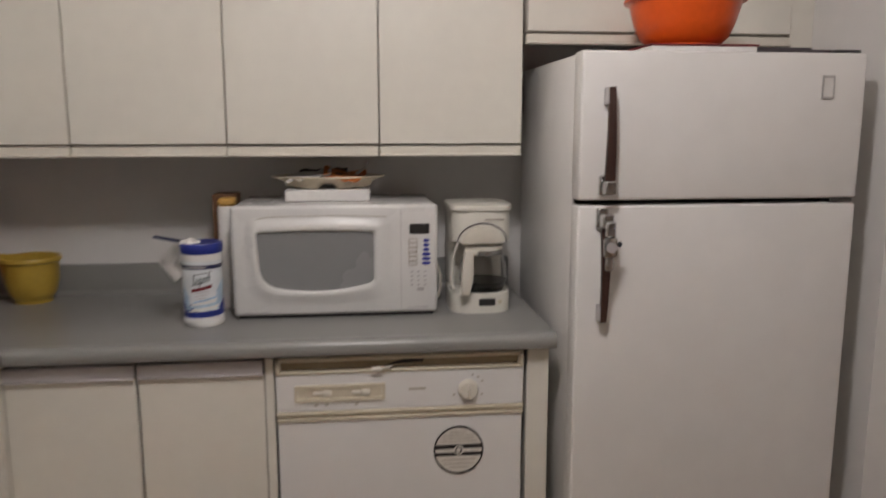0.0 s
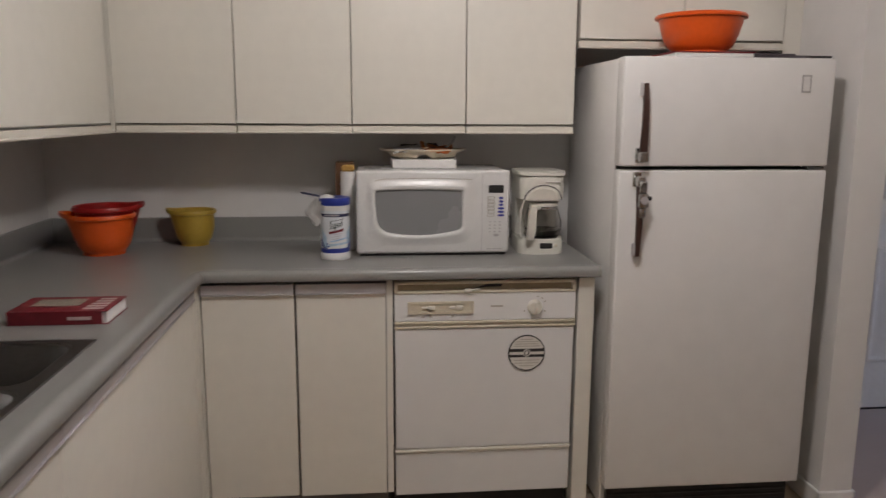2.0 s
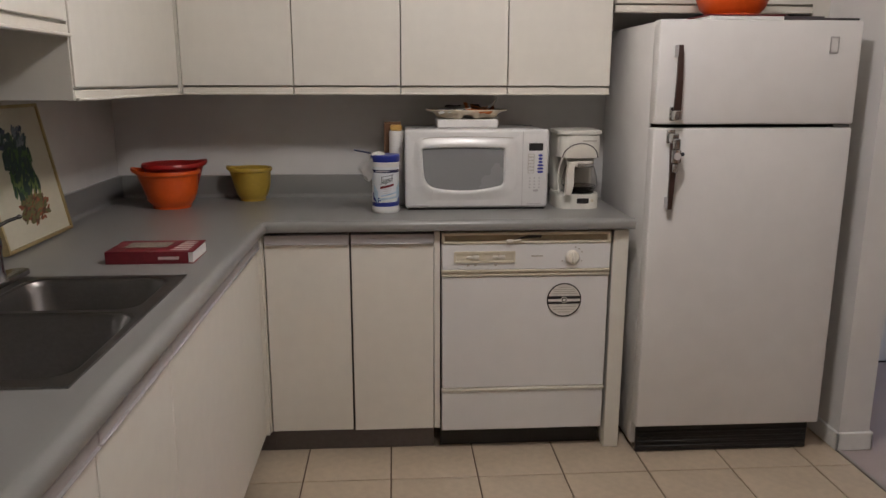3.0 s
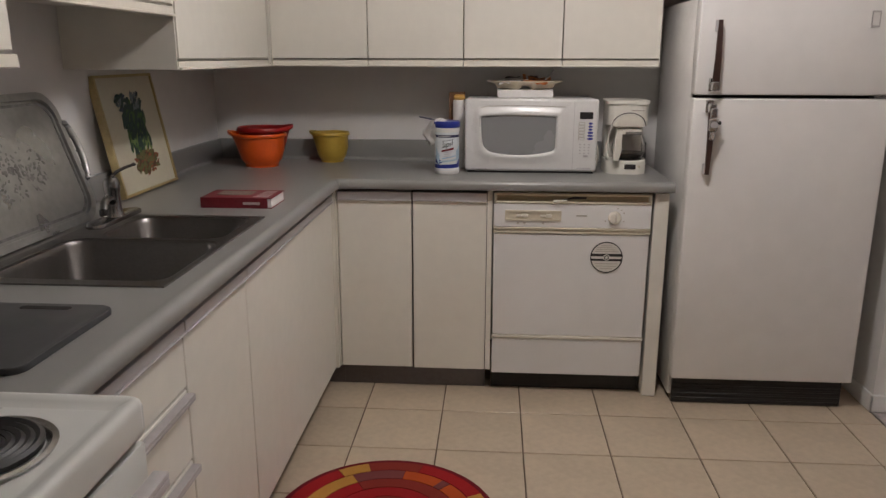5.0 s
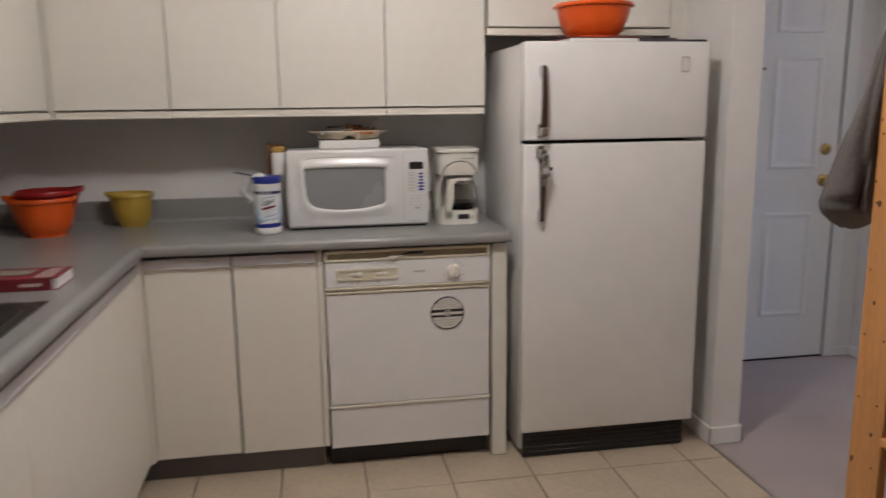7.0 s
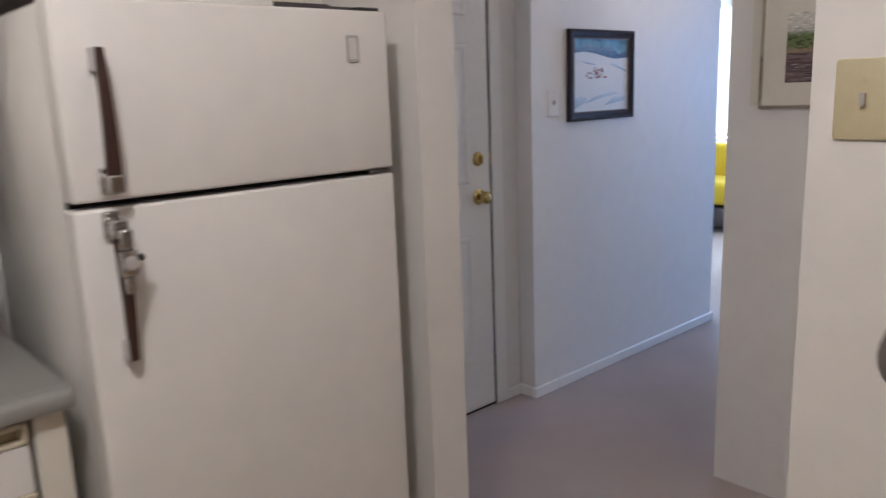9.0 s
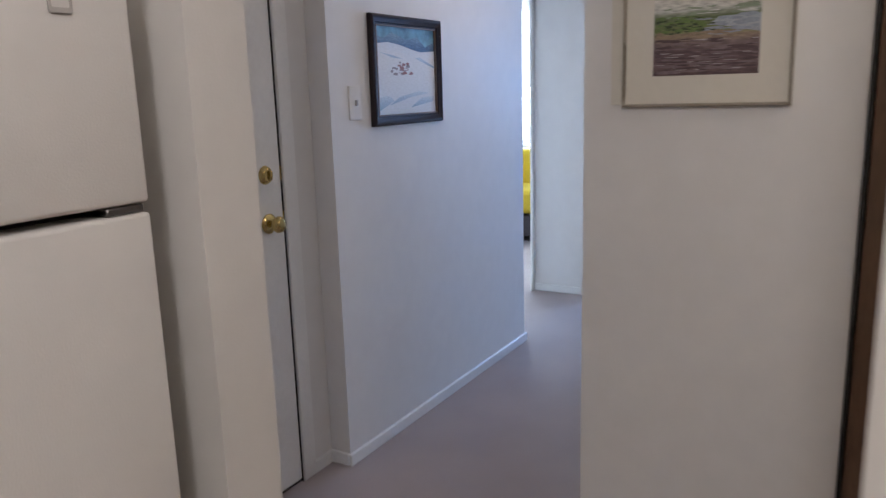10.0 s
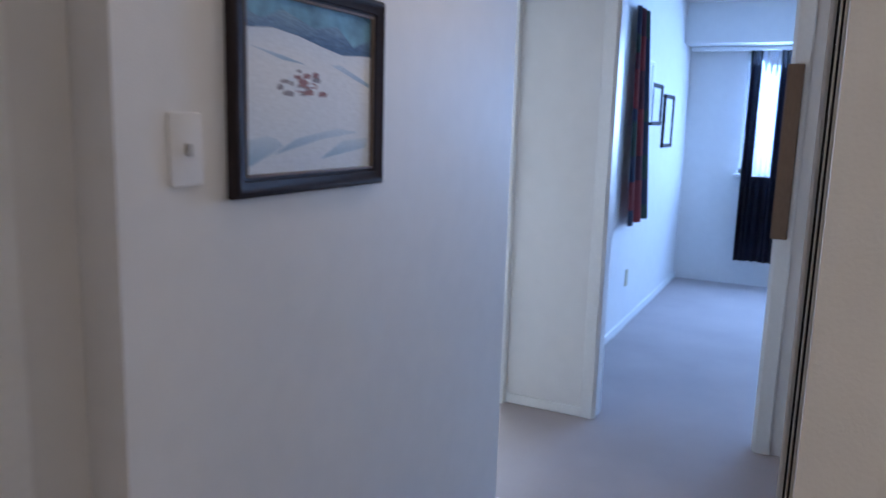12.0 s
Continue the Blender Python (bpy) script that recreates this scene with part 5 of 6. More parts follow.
part("hand_slot", prism([(-0.84 + x, 0.112 + y) for x, y in rounded(0.10, 0.018, 0.008, 4)], CT + 0.0131, CT + 0.0136), M_DARK, brd)

# ---- kitchen: stove ----
M_STOVE = material("stove_enamel", (0.62, 0.625, 0.60), 0.30, var=0.03, scale=2, fine=14)
sv = thing("stove", (-0.85, -0.6, 0), "white electric coil stove", "stove")
S0, S1, SXF = -0.992, -0.243, -0.480
part("body", boxes((-1.25, S0 + 0.004, 0.04, SXF - 0.035, S1 - 0.004, 0.868)), M_STOVE, sv)
part("cooktop", boxes((-1.26, S0 + 0.004, 0.864, SXF - 0.004, S1 - 0.004, 0.905), r=0.003), M_STOVE, sv)
lip = bmesh.new()
prev = None
for px, py, ox, oy in ((-1.25, S0, 0, -1), (SXF - 0.022, S0, 0, -1), (SXF - 0.006, S0 + 0.006, 0.71, -0.71), (SXF, S0 + 0.022, 1, 0), (SXF, S1 - 0.022, 1, 0), (SXF - 0.006, S1 - 0.006, 0.71, 0.71), (SXF - 0.022, S1, 0, 1), (-1.25, S1, 0, 1)):
    row = [lip.verts.new((px + ox * d, py + oy * d, z)) for d, z in ((-0.006, 0.862), (-0.001, 0.863), (0.0, 0.867), (0.0, 0.903), (-0.002, 0.910), (-0.007, 0.914), (-0.014, 0.914), (-0.022, 0.910), (-0.032, 0.9055), (-0.036, 0.9050))]
    if prev:
        for k in range(len(row) - 1):
            lip.faces.new((prev[k], prev[k + 1], row[k + 1], row[k]))
    prev = row
part("top_rim", lip, M_STOVE, sv, "rolled white enamel rim", smooth=70)
part("backguard", boxes((-1.27, S0, 0.905, -1.20, S1, 1.12), r=0.01), M_STOVE, sv)
od = part("oven_door", boxes((SXF - 0.034, S0 + 0.006, 0.22, SXF - 0.004, S1 - 0.006, 0.848), r=0.008, seg=2), M_STOVE, sv)
grip = part("handle", boxes((SXF + 0.010, S0 + 0.03, 0.800, SXF + 0.034, S1 - 0.024, 0.810), (SXF + 0.028, S0 + 0.03, 0.786, SXF + 0.034, S1 - 0.024, 0.800), r=0.003, seg=2), M_PULL, od, "worn metal oven handle")
for y in (S0 + 0.09, S1 - 0.12):
    part("bracket", boxes((SXF - 0.006, y, 0.790, SXF + 0.012, y + 0.03, 0.808), r=0.003), M_PULL, grip)
part("gap_line", boxes((SXF - 0.034, S0 + 0.008, 0.836, SXF - 0.02, S1 - 0.008, 0.868)), M_DARK, sv)
part("drawer", boxes((SXF - 0.034, S0 + 0.006, 0.06, SXF - 0.006, S1 - 0.006, 0.212), r=0.006), M_STOVE, sv)
for cx, cy, r in ((-0.622, -0.407, 0.083), (-0.64, -0.80, 0.075), (-1.0, -0.385, 0.075), (-1.0, -0.80, 0.092)):
    pan = part("drip_pan", lathe([(r * 1.12, 0.002), (r * 1.14, 0.006), (r * 1.05, 0.007), (r * 0.9, -0.004), (0.0, -0.006)], (cx, cy, 0.905), 40), M_CUFF, sv, "chrome drip pan")
    part("coil", rod([(cx + (0.018 + (r - 0.022) * k / 150) * math.cos(2 * math.pi * k / 27), cy + (0.018 + (r - 0.022) * k / 150) * math.sin(2 * math.pi * k / 27), 0.912) for k in range(151)], 0.0064, 6), M_BLACK, pan, "black spiral heating coil")

# ---- kitchen: round rug ----
M_RUGS = [material("rug_" + n, c, 0.95, var=0.15, fine=300, bump=0.6, bscale=500, spec=0.1) for n, c in (("maroon", (0.14, 0.012, 0.018)), ("red", (0.30, 0.015, 0.018)), ("orange", (0.42, 0.075, 0.018)), ("yellow", (0.45, 0.23, 0.05)), ("brick", (0.22, 0.03, 0.022)), ("mauve", (0.17, 0.05, 0.05)))]
rug = thing("rug", (-0.31, 0.80, 0.0), "round red and orange block-patterned rug", "rug")
RC = (-0.31, 0.815)
part("base", lathe([(0.0, 0.0), (0.345, 0.0), (0.350, 0.005), (0.346, 0.010), (0.325, 0.011), (0.0, 0.0095)], (*RC, 0.001), 64), M_RUGS[0], rug, "dark maroon border")
random.seed(12)
for ring in range(6):
    r1 = 0.328 - 0.052 * ring
    r0 = max(r1 - 0.048, 0.004)
    a = random.uniform(0, 60)
    stop = a + 360
    while a < stop - 4:
        b = min(a + random.uniform(18, 60) * (1 + ring * 0.4), stop)
        m = max(3, int((b - a) / 6))
        pts = [(RC[0] + r1 * math.cos(radians(a + (b - a) * k / m)), RC[1] + r1 * math.sin(radians(a + (b - a) * k / m))) for k in range(m + 1)]
        pts += [(RC[0] + r0 * math.cos(radians(b - (b - a) * k / m)), RC[1] + r0 * math.sin(radians(b - (b - a) * k / m))) for k in range(m + 1)]
        part("woven_block", prism(pts, 0.0115, 0.0135), random.choice(M_RUGS[1:] + M_RUGS[1:3]), rug)
        a = b + 0.5

# ---- pine shelf with a bag ----
sh = thing("pine_shelf", (1.29, 0.0, 0), "knotty pine shelving unit with a hanging bag", "shelf")
PZ = 1.92


def post(x0, y0, x1, y1):
    p = part("post", boxes((x0, y0, 0, x1, y1, PZ), r=0.003), M_PINE, sh)
    return p


pst = post(1.070, 0.282, 1.089, 0.372)
holes = bmesh.new()
for k in range(13):
    for y in (0.304, 0.357):
        lathe([(0.0, -0.0010), (0.0026, -0.0010), (0.0026, 0.002), (0.0, 0.002)], (1.070, y, 0.226 + 0.135 * k), 10, "X", holes)
part("peg_holes", holes, M_KNOT, pst, "dark peg holes", kind="stuff")
for y, z, r in ((0.350, 1.170, 0.010), (0.290, 1.076, 0.010), (0.339, 0.971, 0.007), (0.313, 0.700, 0.007), (0.360, 0.627, 0.010), (0.364, 1.333, 0.005), (0.365, 1.213, 0.005), (0.318, 0.46, 0.008), (0.300, 1.38, 0.005)):
    part("knot", prism([(0.62 * r * math.cos(t) * 0.8, 0.7 * r * math.sin(t)) for t in [2 * math.pi * i / 14 for i in range(14)]], 0.0002, 0.0008, facing((1.070, y, z), (-1, 0, 0))), M_KNOT, pst)
post(1.450, 0.282, 1.484, 0.372)
post(1.070, -0.560, 1.089, -0.470)
post(1.450, -0.560, 1.484, -0.470)
for z in (0.10, 0.71, 1.115, 1.50, 1.86):
    part("shelf_board", boxes((1.062, -0.468, z - 0.018, 1.49, 0.280, z), r=0.003), M_PINE, sh)
for y in (0.318, -0.528):
    for z in (0.20, 1.75):
        part("cross_bar", boxes((1.0895, y, z, 1.448, y + 0.02, z + 0.05), r=0.002), M_PINE, sh)
M_PURPLE = material("purple_cloth", (0.035, 0.018, 0.042), 0.8, var=0.25, bump=0.4)
M_GREYBOX = material("grey_lid", (0.40, 0.38, 0.36), 0.5, var=0.05)
M_DKYARN = material("dark_brown_cloth", (0.05, 0.028, 0.022), 0.85, var=0.3, bump=0.6, bscale=90)
o = thing("folded_cloth", (1.22, 0.16, 1.115), "folded dark purple cloth draped over the shelf", "cloth")
part("fold", boxes((1.052, 0.02, 1.116, 1.40, 0.262, 1.16), (1.07, 0.03, 1.161, 1.39, 0.258, 1.21), (1.040, 0.02, 1.08, 1.0605, 0.264, 1.158), r=0.009, seg=3), M_PURPLE, o)
o = thing("storage_box", (1.25, 0.14, 0.711), "white storage box with a grey lid on the shelf", "box")
part("tub", boxes((1.20, 0.00, 0.711, 1.44, 0.262, 1.03), r=0.008), M_WHITEP, o)
part("lid", boxes((1.19, -0.008, 1.03, 1.445, 0.27, 1.062), r=0.008), M_GREYBOX, o, "grey clip-on lid")
o = thing("cloth_heap", (1.14, 0.15, 0.711), "dark brown woolly bundle on the shelf", "cloth")
bm = bmesh.new()
bmesh.ops.create_icosphere(bm, subdivisions=4, radius=0.072)
for v in bm.verts:
    v.co *= 1 + 0.35 * noise.noise(v.co * 30)
    v.co = Vector((1.130 + v.co.x * 0.7, 0.14 + v.co.y * 1.3, max(0.7105, 0.765 + v.co.z * 1.1)))
part("bundle", bm, M_DKYARN, o)

# grey cloth bag on the post
M_BAG = material("grey_bag_cloth", (0.100, 0.086, 0.080), 0.85, var=0.22, scale=7, fine=120, bump=0.4, bscale=300)
bag = thing("cloth_bag", (1.085, 0.42, 1.09), "limp dark grey cloth bag hanging on the post", "bag")
bm = bmesh.new()
rings = []
NB, NS = 44, 72
for i in range(NB + 1):
    u = i / NB
    z = 1.505 - 0.385 * u
    w = 0.012 + 0.086 * u ** 1.05
    if u > 0.86:
        w *= math.sqrt(max(0.02, 1 - ((u - 0.86) / 0.15) ** 2))
    cy = 0.385 + 0.050 * u
    row = []
    for k in range(NS):
        a = 2 * math.pi * k / NS
        crease = 0.05 * math.sin(4 * a + 3 * u) * (1 - 0.6 * u) + 0.05 * noise.noise(Vector((4 * math.cos(a), 4 * math.sin(a), 2.2 * u)))
        for at, drift, deep in ((2.35, 0.5, 0.16), (2.85, -0.3, 0.12), (3.30, 0.7, 0.18), (3.80, 0.2, 0.13), (4.3, -0.4, 0.14)):
            crease -= deep * (1 - 0.45 * u) * math.exp(-((a - at - drift * u) / 0.13) ** 2)
        pinch = -0.16 * math.exp(-((u - 0.90) / 0.03) ** 2) * max(0.0, math.sin(2 * a + 0.6))
        f = 1.08 + crease + pinch + 0.26 * noise.noise(Vector((1.5 * math.cos(a) + 0.9 * u, 1.5 * math.sin(a), 1.8 * u + 3)))
        row.append(bm.verts.new((1.09 + 0.8 * w * f * math.cos(a), max(0.3735, cy + w * f * math.sin(a)), z - 0.020 * math.sin(a + 0.4) * u ** 4 + 0.002 * noise.noise(Vector((3 * math.cos(a), 3 * math.sin(a), 9 * u))))))
    rings.append(row)
for a, b in zip(rings, rings[1:]):
    for k in range(NS):
        j = (k + 1) % NS
        bm.faces.new((a[k], a[j], b[j], b[k]))
bm.faces.new(rings[0])
bm.faces.new(rings[-1][::-1])
part("sack", bm, M_BAG, bag, smooth=80)
part("strap", rod([(1.088, 0.386, 1.50), (1.087, 0.380, 1.56), (1.087, 0.376, 1.60)], 0.006), M_BAG, bag)
part("hook", boxes((1.080, 0.372, 1.585, 1.094, 0.390, 1.605), r=0.004), M_BLACK, bag)

# beige switch plate on the partition
M_BEIGE = material("beige_plate", (0.52, 0.46, 0.30), 0.45, var=0.04)


def switch(name, at, normal, w, h, mat, label):
    s = thing(name, at, label, "switch")
    m = facing(at, normal)
    p = part("plate", prism(rounded(w, h, 0.006, 3), 0.0002, 0.006, m, r=0.002), mat, s)
    part("toggle", prism(rounded(0.009, 0.020, 0.002, 2), 0.0062, 0.014, m), M_GREYBOX, s)
    for y in (-0.03, 0.03):
        part("screw", prism(circle(0.003, 10, 0, y), 0.0062, 0.0068, m), mat, s)
    return s


switch("light_switch", (1.6148, 0.7425, 1.372), (-1, 0, 0), 0.086, 0.124, M_BEIGE, "beige light switch plate on the partition")
switch("light_switch", (2.978, 2.4798, 1.340), (0, -1, 0), 0.072, 0.120, M_WALL, "white light switch beside the snow painting")

# ---- corridor ----
# entrance door with six raised panels
ed = thing("door_1", (2.22, 2.59, 0), "closed white panelled entrance door with brass hardware", "door", kind="structure")
E0, E1, EY = 1.778, 2.662, 2.566
leaf = part("leaf", boxes((E0, EY, 0.012, E1, EY + 0.04, 2.05), r=0.002), M_TRIM, ed)
for x0, x1 in ((1.905, 2.172), (2.274, 2.541)):
    for z0, z1 in ((0.243, 0.800), (1.025, 1.591), (1.700, 1.925)):
        pm2 = facing(((x0 + x1) / 2, EY, (z0 + z1) / 2), (0, -1, 0))
        w, h = x1 - x0, z1 - z0
        frame_w = [rounded(w - 2 * d, h - 2 * d, 0.004, 1) for d in (0.0, 0.006, 0.016, 0.026, 0.030, 0.052)]
        part("panel", loft(list(zip(frame_w, (0.0002, 0.0050, 0.0060, 0.0015, 0.001, 0.0050))), pm2, fill=True), M_TRIM, leaf, smooth=20)
part("door_gap", boxes((E1 + 0.0004, EY - 0.001, 0, E1 + 0.0056, EY + 0.03, 2.05), (E0, EY + 0.006, 0, E1, EY + 0.03, 0.011)), M_DARK, ed, "dark gap round the leaf")
part("deadbolt", lathe([(0.0, 0.016), (0.014, 0.016), (0.026, 0.010), (0.031, 0.0), (0.0, -0.002)], (2.590, EY - 0.0005, 1.122), 28, "Y"), M_BRASS, ed, "brass deadbolt")
part("thumb_turn", boxes((2.586, EY - 0.030, 1.106, 2.594, EY - 0.014, 1.138), r=0.003), M_BRASS, ed)
part("door_handle", lathe([(0.0, 0.062), (0.014, 0.062), (0.025, 0.054), (0.028, 0.044), (0.024, 0.032), (0.012, 0.026), (0.011, 0.014), (0.026, 0.010), (0.033, 0.004), (0.033, 0.0), (0.0, -0.001)], (2.590, EY - 0.0005, 0.962), 32, "Y"), M_BRASS, ed, "round brass knob")
part("strike_plate", boxes((E1 - 0.003, EY - 0.0012, 0.935, E1 + 0.004, EY + 0.002, 0.995), (E1 - 0.003, EY - 0.0012, 1.10, E1 + 0.004, EY + 0.002, 1.145)), M_BRASS, ed)
part("peephole", lathe([(0.0, 0.004), (0.006, 0.004), (0.008, 0.0), (0.0, 0.0)], (2.215, EY - 0.0005, 1.527), 16, "Y"), M_BROWNWOOD, ed)


def wall_picture(name, m, w, h, bar, depth, m_bar, label, kids):
    """A hung picture: four mitred bars, backing and flat layers (name, outline, depth, material)."""
    t = thing(name, tuple(m.translation), label, "picture")
    side = lambda d: [(-w / 2 + d, -h / 2 + d), (w / 2 - d, -h / 2 + d), (w / 2 - d, h / 2 - d), (-w / 2 + d, h / 2 - d)]
    part("moulding", loft([(side(0), 0.0005), (side(0), depth * 0.7), (side(bar * 0.15), depth * 0.95), (side(bar * 0.3), depth), (side(bar * 0.5), depth * 0.82), (side(bar * 0.8), depth * 0.70), (side(bar * 0.85), depth * 0.5), (side(bar), depth * 0.45), (side(bar), 0.0005)], m), m_bar, t, smooth=25)
    for nm, poly, d, mat, lb in kids:
        part(nm, prism(poly, 0.0005, d, m), mat, t, lb)
    return t


def rect(x0, y0, x1, y1):
    return [(x0, y0), (x1, y0), (x1, y1), (x0, y1)]


# snow painting: sky, far blue hills, white slopes, red barns
M_NAVY = material("dark_frame", (0.024, 0.016, 0.018), 0.62, var=0.25, scale=12, spec=0.25)
M_FRAMEIN = material("gilt_slip", (0.15, 0.10, 0.07), 0.5, var=0.1)
M_SNOW = painted("snow_paint", [(0.0, (0.66, 0.71, 0.78)), (0.3, (0.70, 0.74, 0.79)), (0.5, (0.74, 0.76, 0.79)), (0.75, (0.76, 0.77, 0.79)), (1.0, (0.68, 0.73, 0.80))], scale=2.6, warp=0.10, turn=(3, 1, 6), strokes=0.06)
M_HILL = painted("hill_paint", [(0.0, (0.10, 0.18, 0.30)), (0.4, (0.05, 0.11, 0.22)), (0.7, (0.13, 0.22, 0.34)), (1.0, (0.20, 0.32, 0.42))], scale=4, warp=0.6, turn=(2, 1, 3))
M_SKYP = painted("sky_paint", [(0.0, (0.16, 0.30, 0.40)), (0.6, (0.20, 0.36, 0.46)), (1.0, (0.12, 0.28, 0.40))], scale=3, warp=0.5)
M_BARN = material("barn_red", (0.32, 0.16, 0.16), 0.6, var=0.2)
M_BARND = material("barn_shadow", (0.28, 0.25, 0.27), 0.6, var=0.2)
sm = facing((3.326, 2.4798, 1.453), (0, -1, 0))
slope = [(-0.215, -0.168), (0.215, -0.168), (0.215, 0.080), (0.16, 0.078), (0.10, 0.074), (0.03, 0.084), (-0.05, 0.098), (-0.13, 0.106), (-0.215, 0.098)]
hills = [(-0.215, 0.06), (0.215, 0.05), (0.215, 0.118), (0.14, 0.094), (0.08, 0.130), (0.0, 0.118), (-0.10, 0.142), (-0.16, 0.120), (-0.215, 0.130)]
sp2 = wall_picture("framed_painting", sm, 0.500, 0.406, 0.036, 0.024, M_NAVY, "dark-framed painting of red barns in snow", [("canvas_sky", rect(-0.216, -0.169, 0.216, 0.169), 0.0060, M_SKYP, "blue painted sky"), ("canvas_hill", hills, 0.0064, M_HILL, "dark blue painted hills"), ("canvas_snow", slope, 0.0068, M_SNOW, "white painted snow slopes")])
part("slip", ring_prism(rect(-0.2139, -0.1669, 0.2139, 0.1669), rect(-0.209, -0.162, 0.209, 0.162), 0.006, 0.014, sm), M_FRAMEIN, sp2)
M_BRUSH = painted("blue_shadow_paint", [(0.0, (0.28, 0.43, 0.57)), (0.5, (0.42, 0.54, 0.66)), (1.0, (0.60, 0.68, 0.75))], scale=5, warp=0.5, turn=(2, 1, 5))
for poly in ([(-0.205, -0.150), (-0.10, -0.112), (-0.12, -0.098), (-0.15, -0.092), (-0.205, -0.100)], [(-0.13, -0.128), (0.02, -0.100), (0.16, -0.086), (0.08, -0.078), (-0.06, -0.098)], [(0.02, -0.140), (0.19, -0.120), (0.205, -0.098), (0.10, -0.104)], [(0.06, 0.050), (0.205, 0.012), (0.205, 0.020), (0.09, 0.054)], [(-0.20, 0.070), (-0.10, 0.050), (-0.03, 0.046), (-0.10, 0.058)]):
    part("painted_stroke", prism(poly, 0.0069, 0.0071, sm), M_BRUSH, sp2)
random.seed(21)
for k in range(26):
    x, z = -0.052 + random.gauss(0, 0.034), 0.010 + random.gauss(0, 0.011)
    w, h = random.uniform(0.005, 0.018), random.uniform(0.003, 0.008)
    t = random.uniform(-0.25, 0.25)
    part("painted_barn", prism([(x - w, z - h + t * h), (x + w * 0.8, z - h - t * h), (x + w, z + h * 0.4), (x + w * 0.1, z + h), (x - w * 0.8, z + h * 0.5)], 0.0072, 0.0073 + 0.00002 * k, sm), (M_BARN, M_BARND, M_SNOW)[k % 3] if z > -0.006 else (M_BARN, M_BARND)[k % 2], sp2)
# landscape watercolour
M_SILVER = material("silver_frame", (0.42, 0.38, 0.32), 0.3, metal=0.8, var=0.06)
M_CREAM = material("cream_mount", (0.68, 0.64, 0.56), 0.75, var=0.02)
M_SHORE = painted("shore_paint", [(0.0, (0.10, 0.06, 0.06)), (0.13, (0.17, 0.11, 0.115)), (0.26, (0.11, 0.07, 0.075)), (0.38, (0.20, 0.14, 0.14)), (0.45, (0.28, 0.21, 0.15)), (0.52, (0.16, 0.19, 0.07)), (0.68, (0.13, 0.16, 0.08)), (0.78, (0.58, 0.57, 0.52)), (1.0, (0.62, 0.60, 0.54))], scale=2.4, warp=0.10, turn=(1, 1.5, 6), strokes=0.30)
M_SEA = painted("sea_paint", [(0.0, (0.30, 0.33, 0.38)), (0.5, (0.40, 0.42, 0.46)), (1.0, (0.34, 0.38, 0.44))], scale=5, warp=0.5, turn=(1, 3, 10))
lm = facing((2.7298, 1.228, 1.492), (-1, 0, 0))
ls = wall_picture("framed_watercolour", lm, 0.402, 0.348, 0.008, 0.020, M_SILVER, "silver-framed shore watercolour in a wide cream mount", [("mount", rect(-0.232, -0.167, 0.194, 0.167), 0.008, M_CREAM, "cream mount"), ("painting", rect(-0.124, -0.098, 0.125, 0.108), 0.0086, M_SHORE, "green and mauve painted shore"), ("painted_sea", [(0.010, 0.022), (0.125, -0.002), (0.125, 0.040), (0.03, 0.038)], 0.0087, M_SEA, "grey painted water")])

rnd = random.Random(31)
P_SHORE = {n: pigment("wash_" + n, c) for n, c in (("mist", (0.58, 0.57, 0.53)), ("hill", (0.24, 0.29, 0.20)), ("green", (0.13, 0.19, 0.055)), ("dark", (0.045, 0.065, 0.030)), ("sea", (0.30, 0.33, 0.39)), ("sand", (0.30, 0.22, 0.15)), ("mauve", (0.20, 0.145, 0.155)), ("mud", (0.095, 0.060, 0.062)), ("foam", (0.48, 0.43, 0.44)))}
for i, (tone, n, u0, u1, v0, v1, wide, high) in enumerate((("hill", 26, 0, 1, 0.66, 0.79, 0.026, 0.005), ("mist", 14, 0, 1, 0.70, 0.80, 0.030, 0.002), ("sea", 34, 0.45, 1, 0.47, 0.68, 0.030, 0.005), ("green", 60, 0, 0.50, 0.50, 0.68, 0.014, 0.004), ("dark", 40, 0, 0.58, 0.48, 0.67, 0.012, 0.0028), ("sand", 30, 0, 0.78, 0.42, 0.50, 0.024, 0.004), ("mauve", 50, 0, 1, 0.03, 0.42, 0.036, 0.004), ("mud", 60, 0, 1, 0.04, 0.42, 0.030, 0.0032), ("foam", 22, 0, 1, 0.05, 0.42, 0.022, 0.0011))):
    bm = bmesh.new()
    for k in range(n):
        w, h = wide * rnd.uniform(0.3, 1), high * rnd.uniform(0.3, 1)
        x = min(max(-0.124 + 0.249 * rnd.uniform(u0, u1), -0.123 + w), 0.124 - w)
        y = min(max(-0.098 + 0.206 * rnd.uniform(v0, v1), -0.097 + h), 0.107 - h)
        prism([(x + w * math.cos(t) * (1 + rnd.uniform(-0.2, 0.0)), y + h * math.sin(t) * rnd.uniform(0.7, 1.0)) for t in [2 * math.pi * e / 10 for e in range(10)]], 0.0088, 0.0091 + 0.00012 * i + 0.00008 * rnd.random(), lm, bm)
    part("painted_wash", bm, P_SHORE[tone], ls, kind="stuff")

# brown closet door beyond the landscape
cd = thing("door_2", (2.75, 0.52, 0), "closed dark brown wooden closet door", "door", kind="structure")
part("leaf", boxes((2.738, 0.018, 0.012, 2.772, 0.858, 2.04), r=0.003), M_BROWNWOOD, cd)
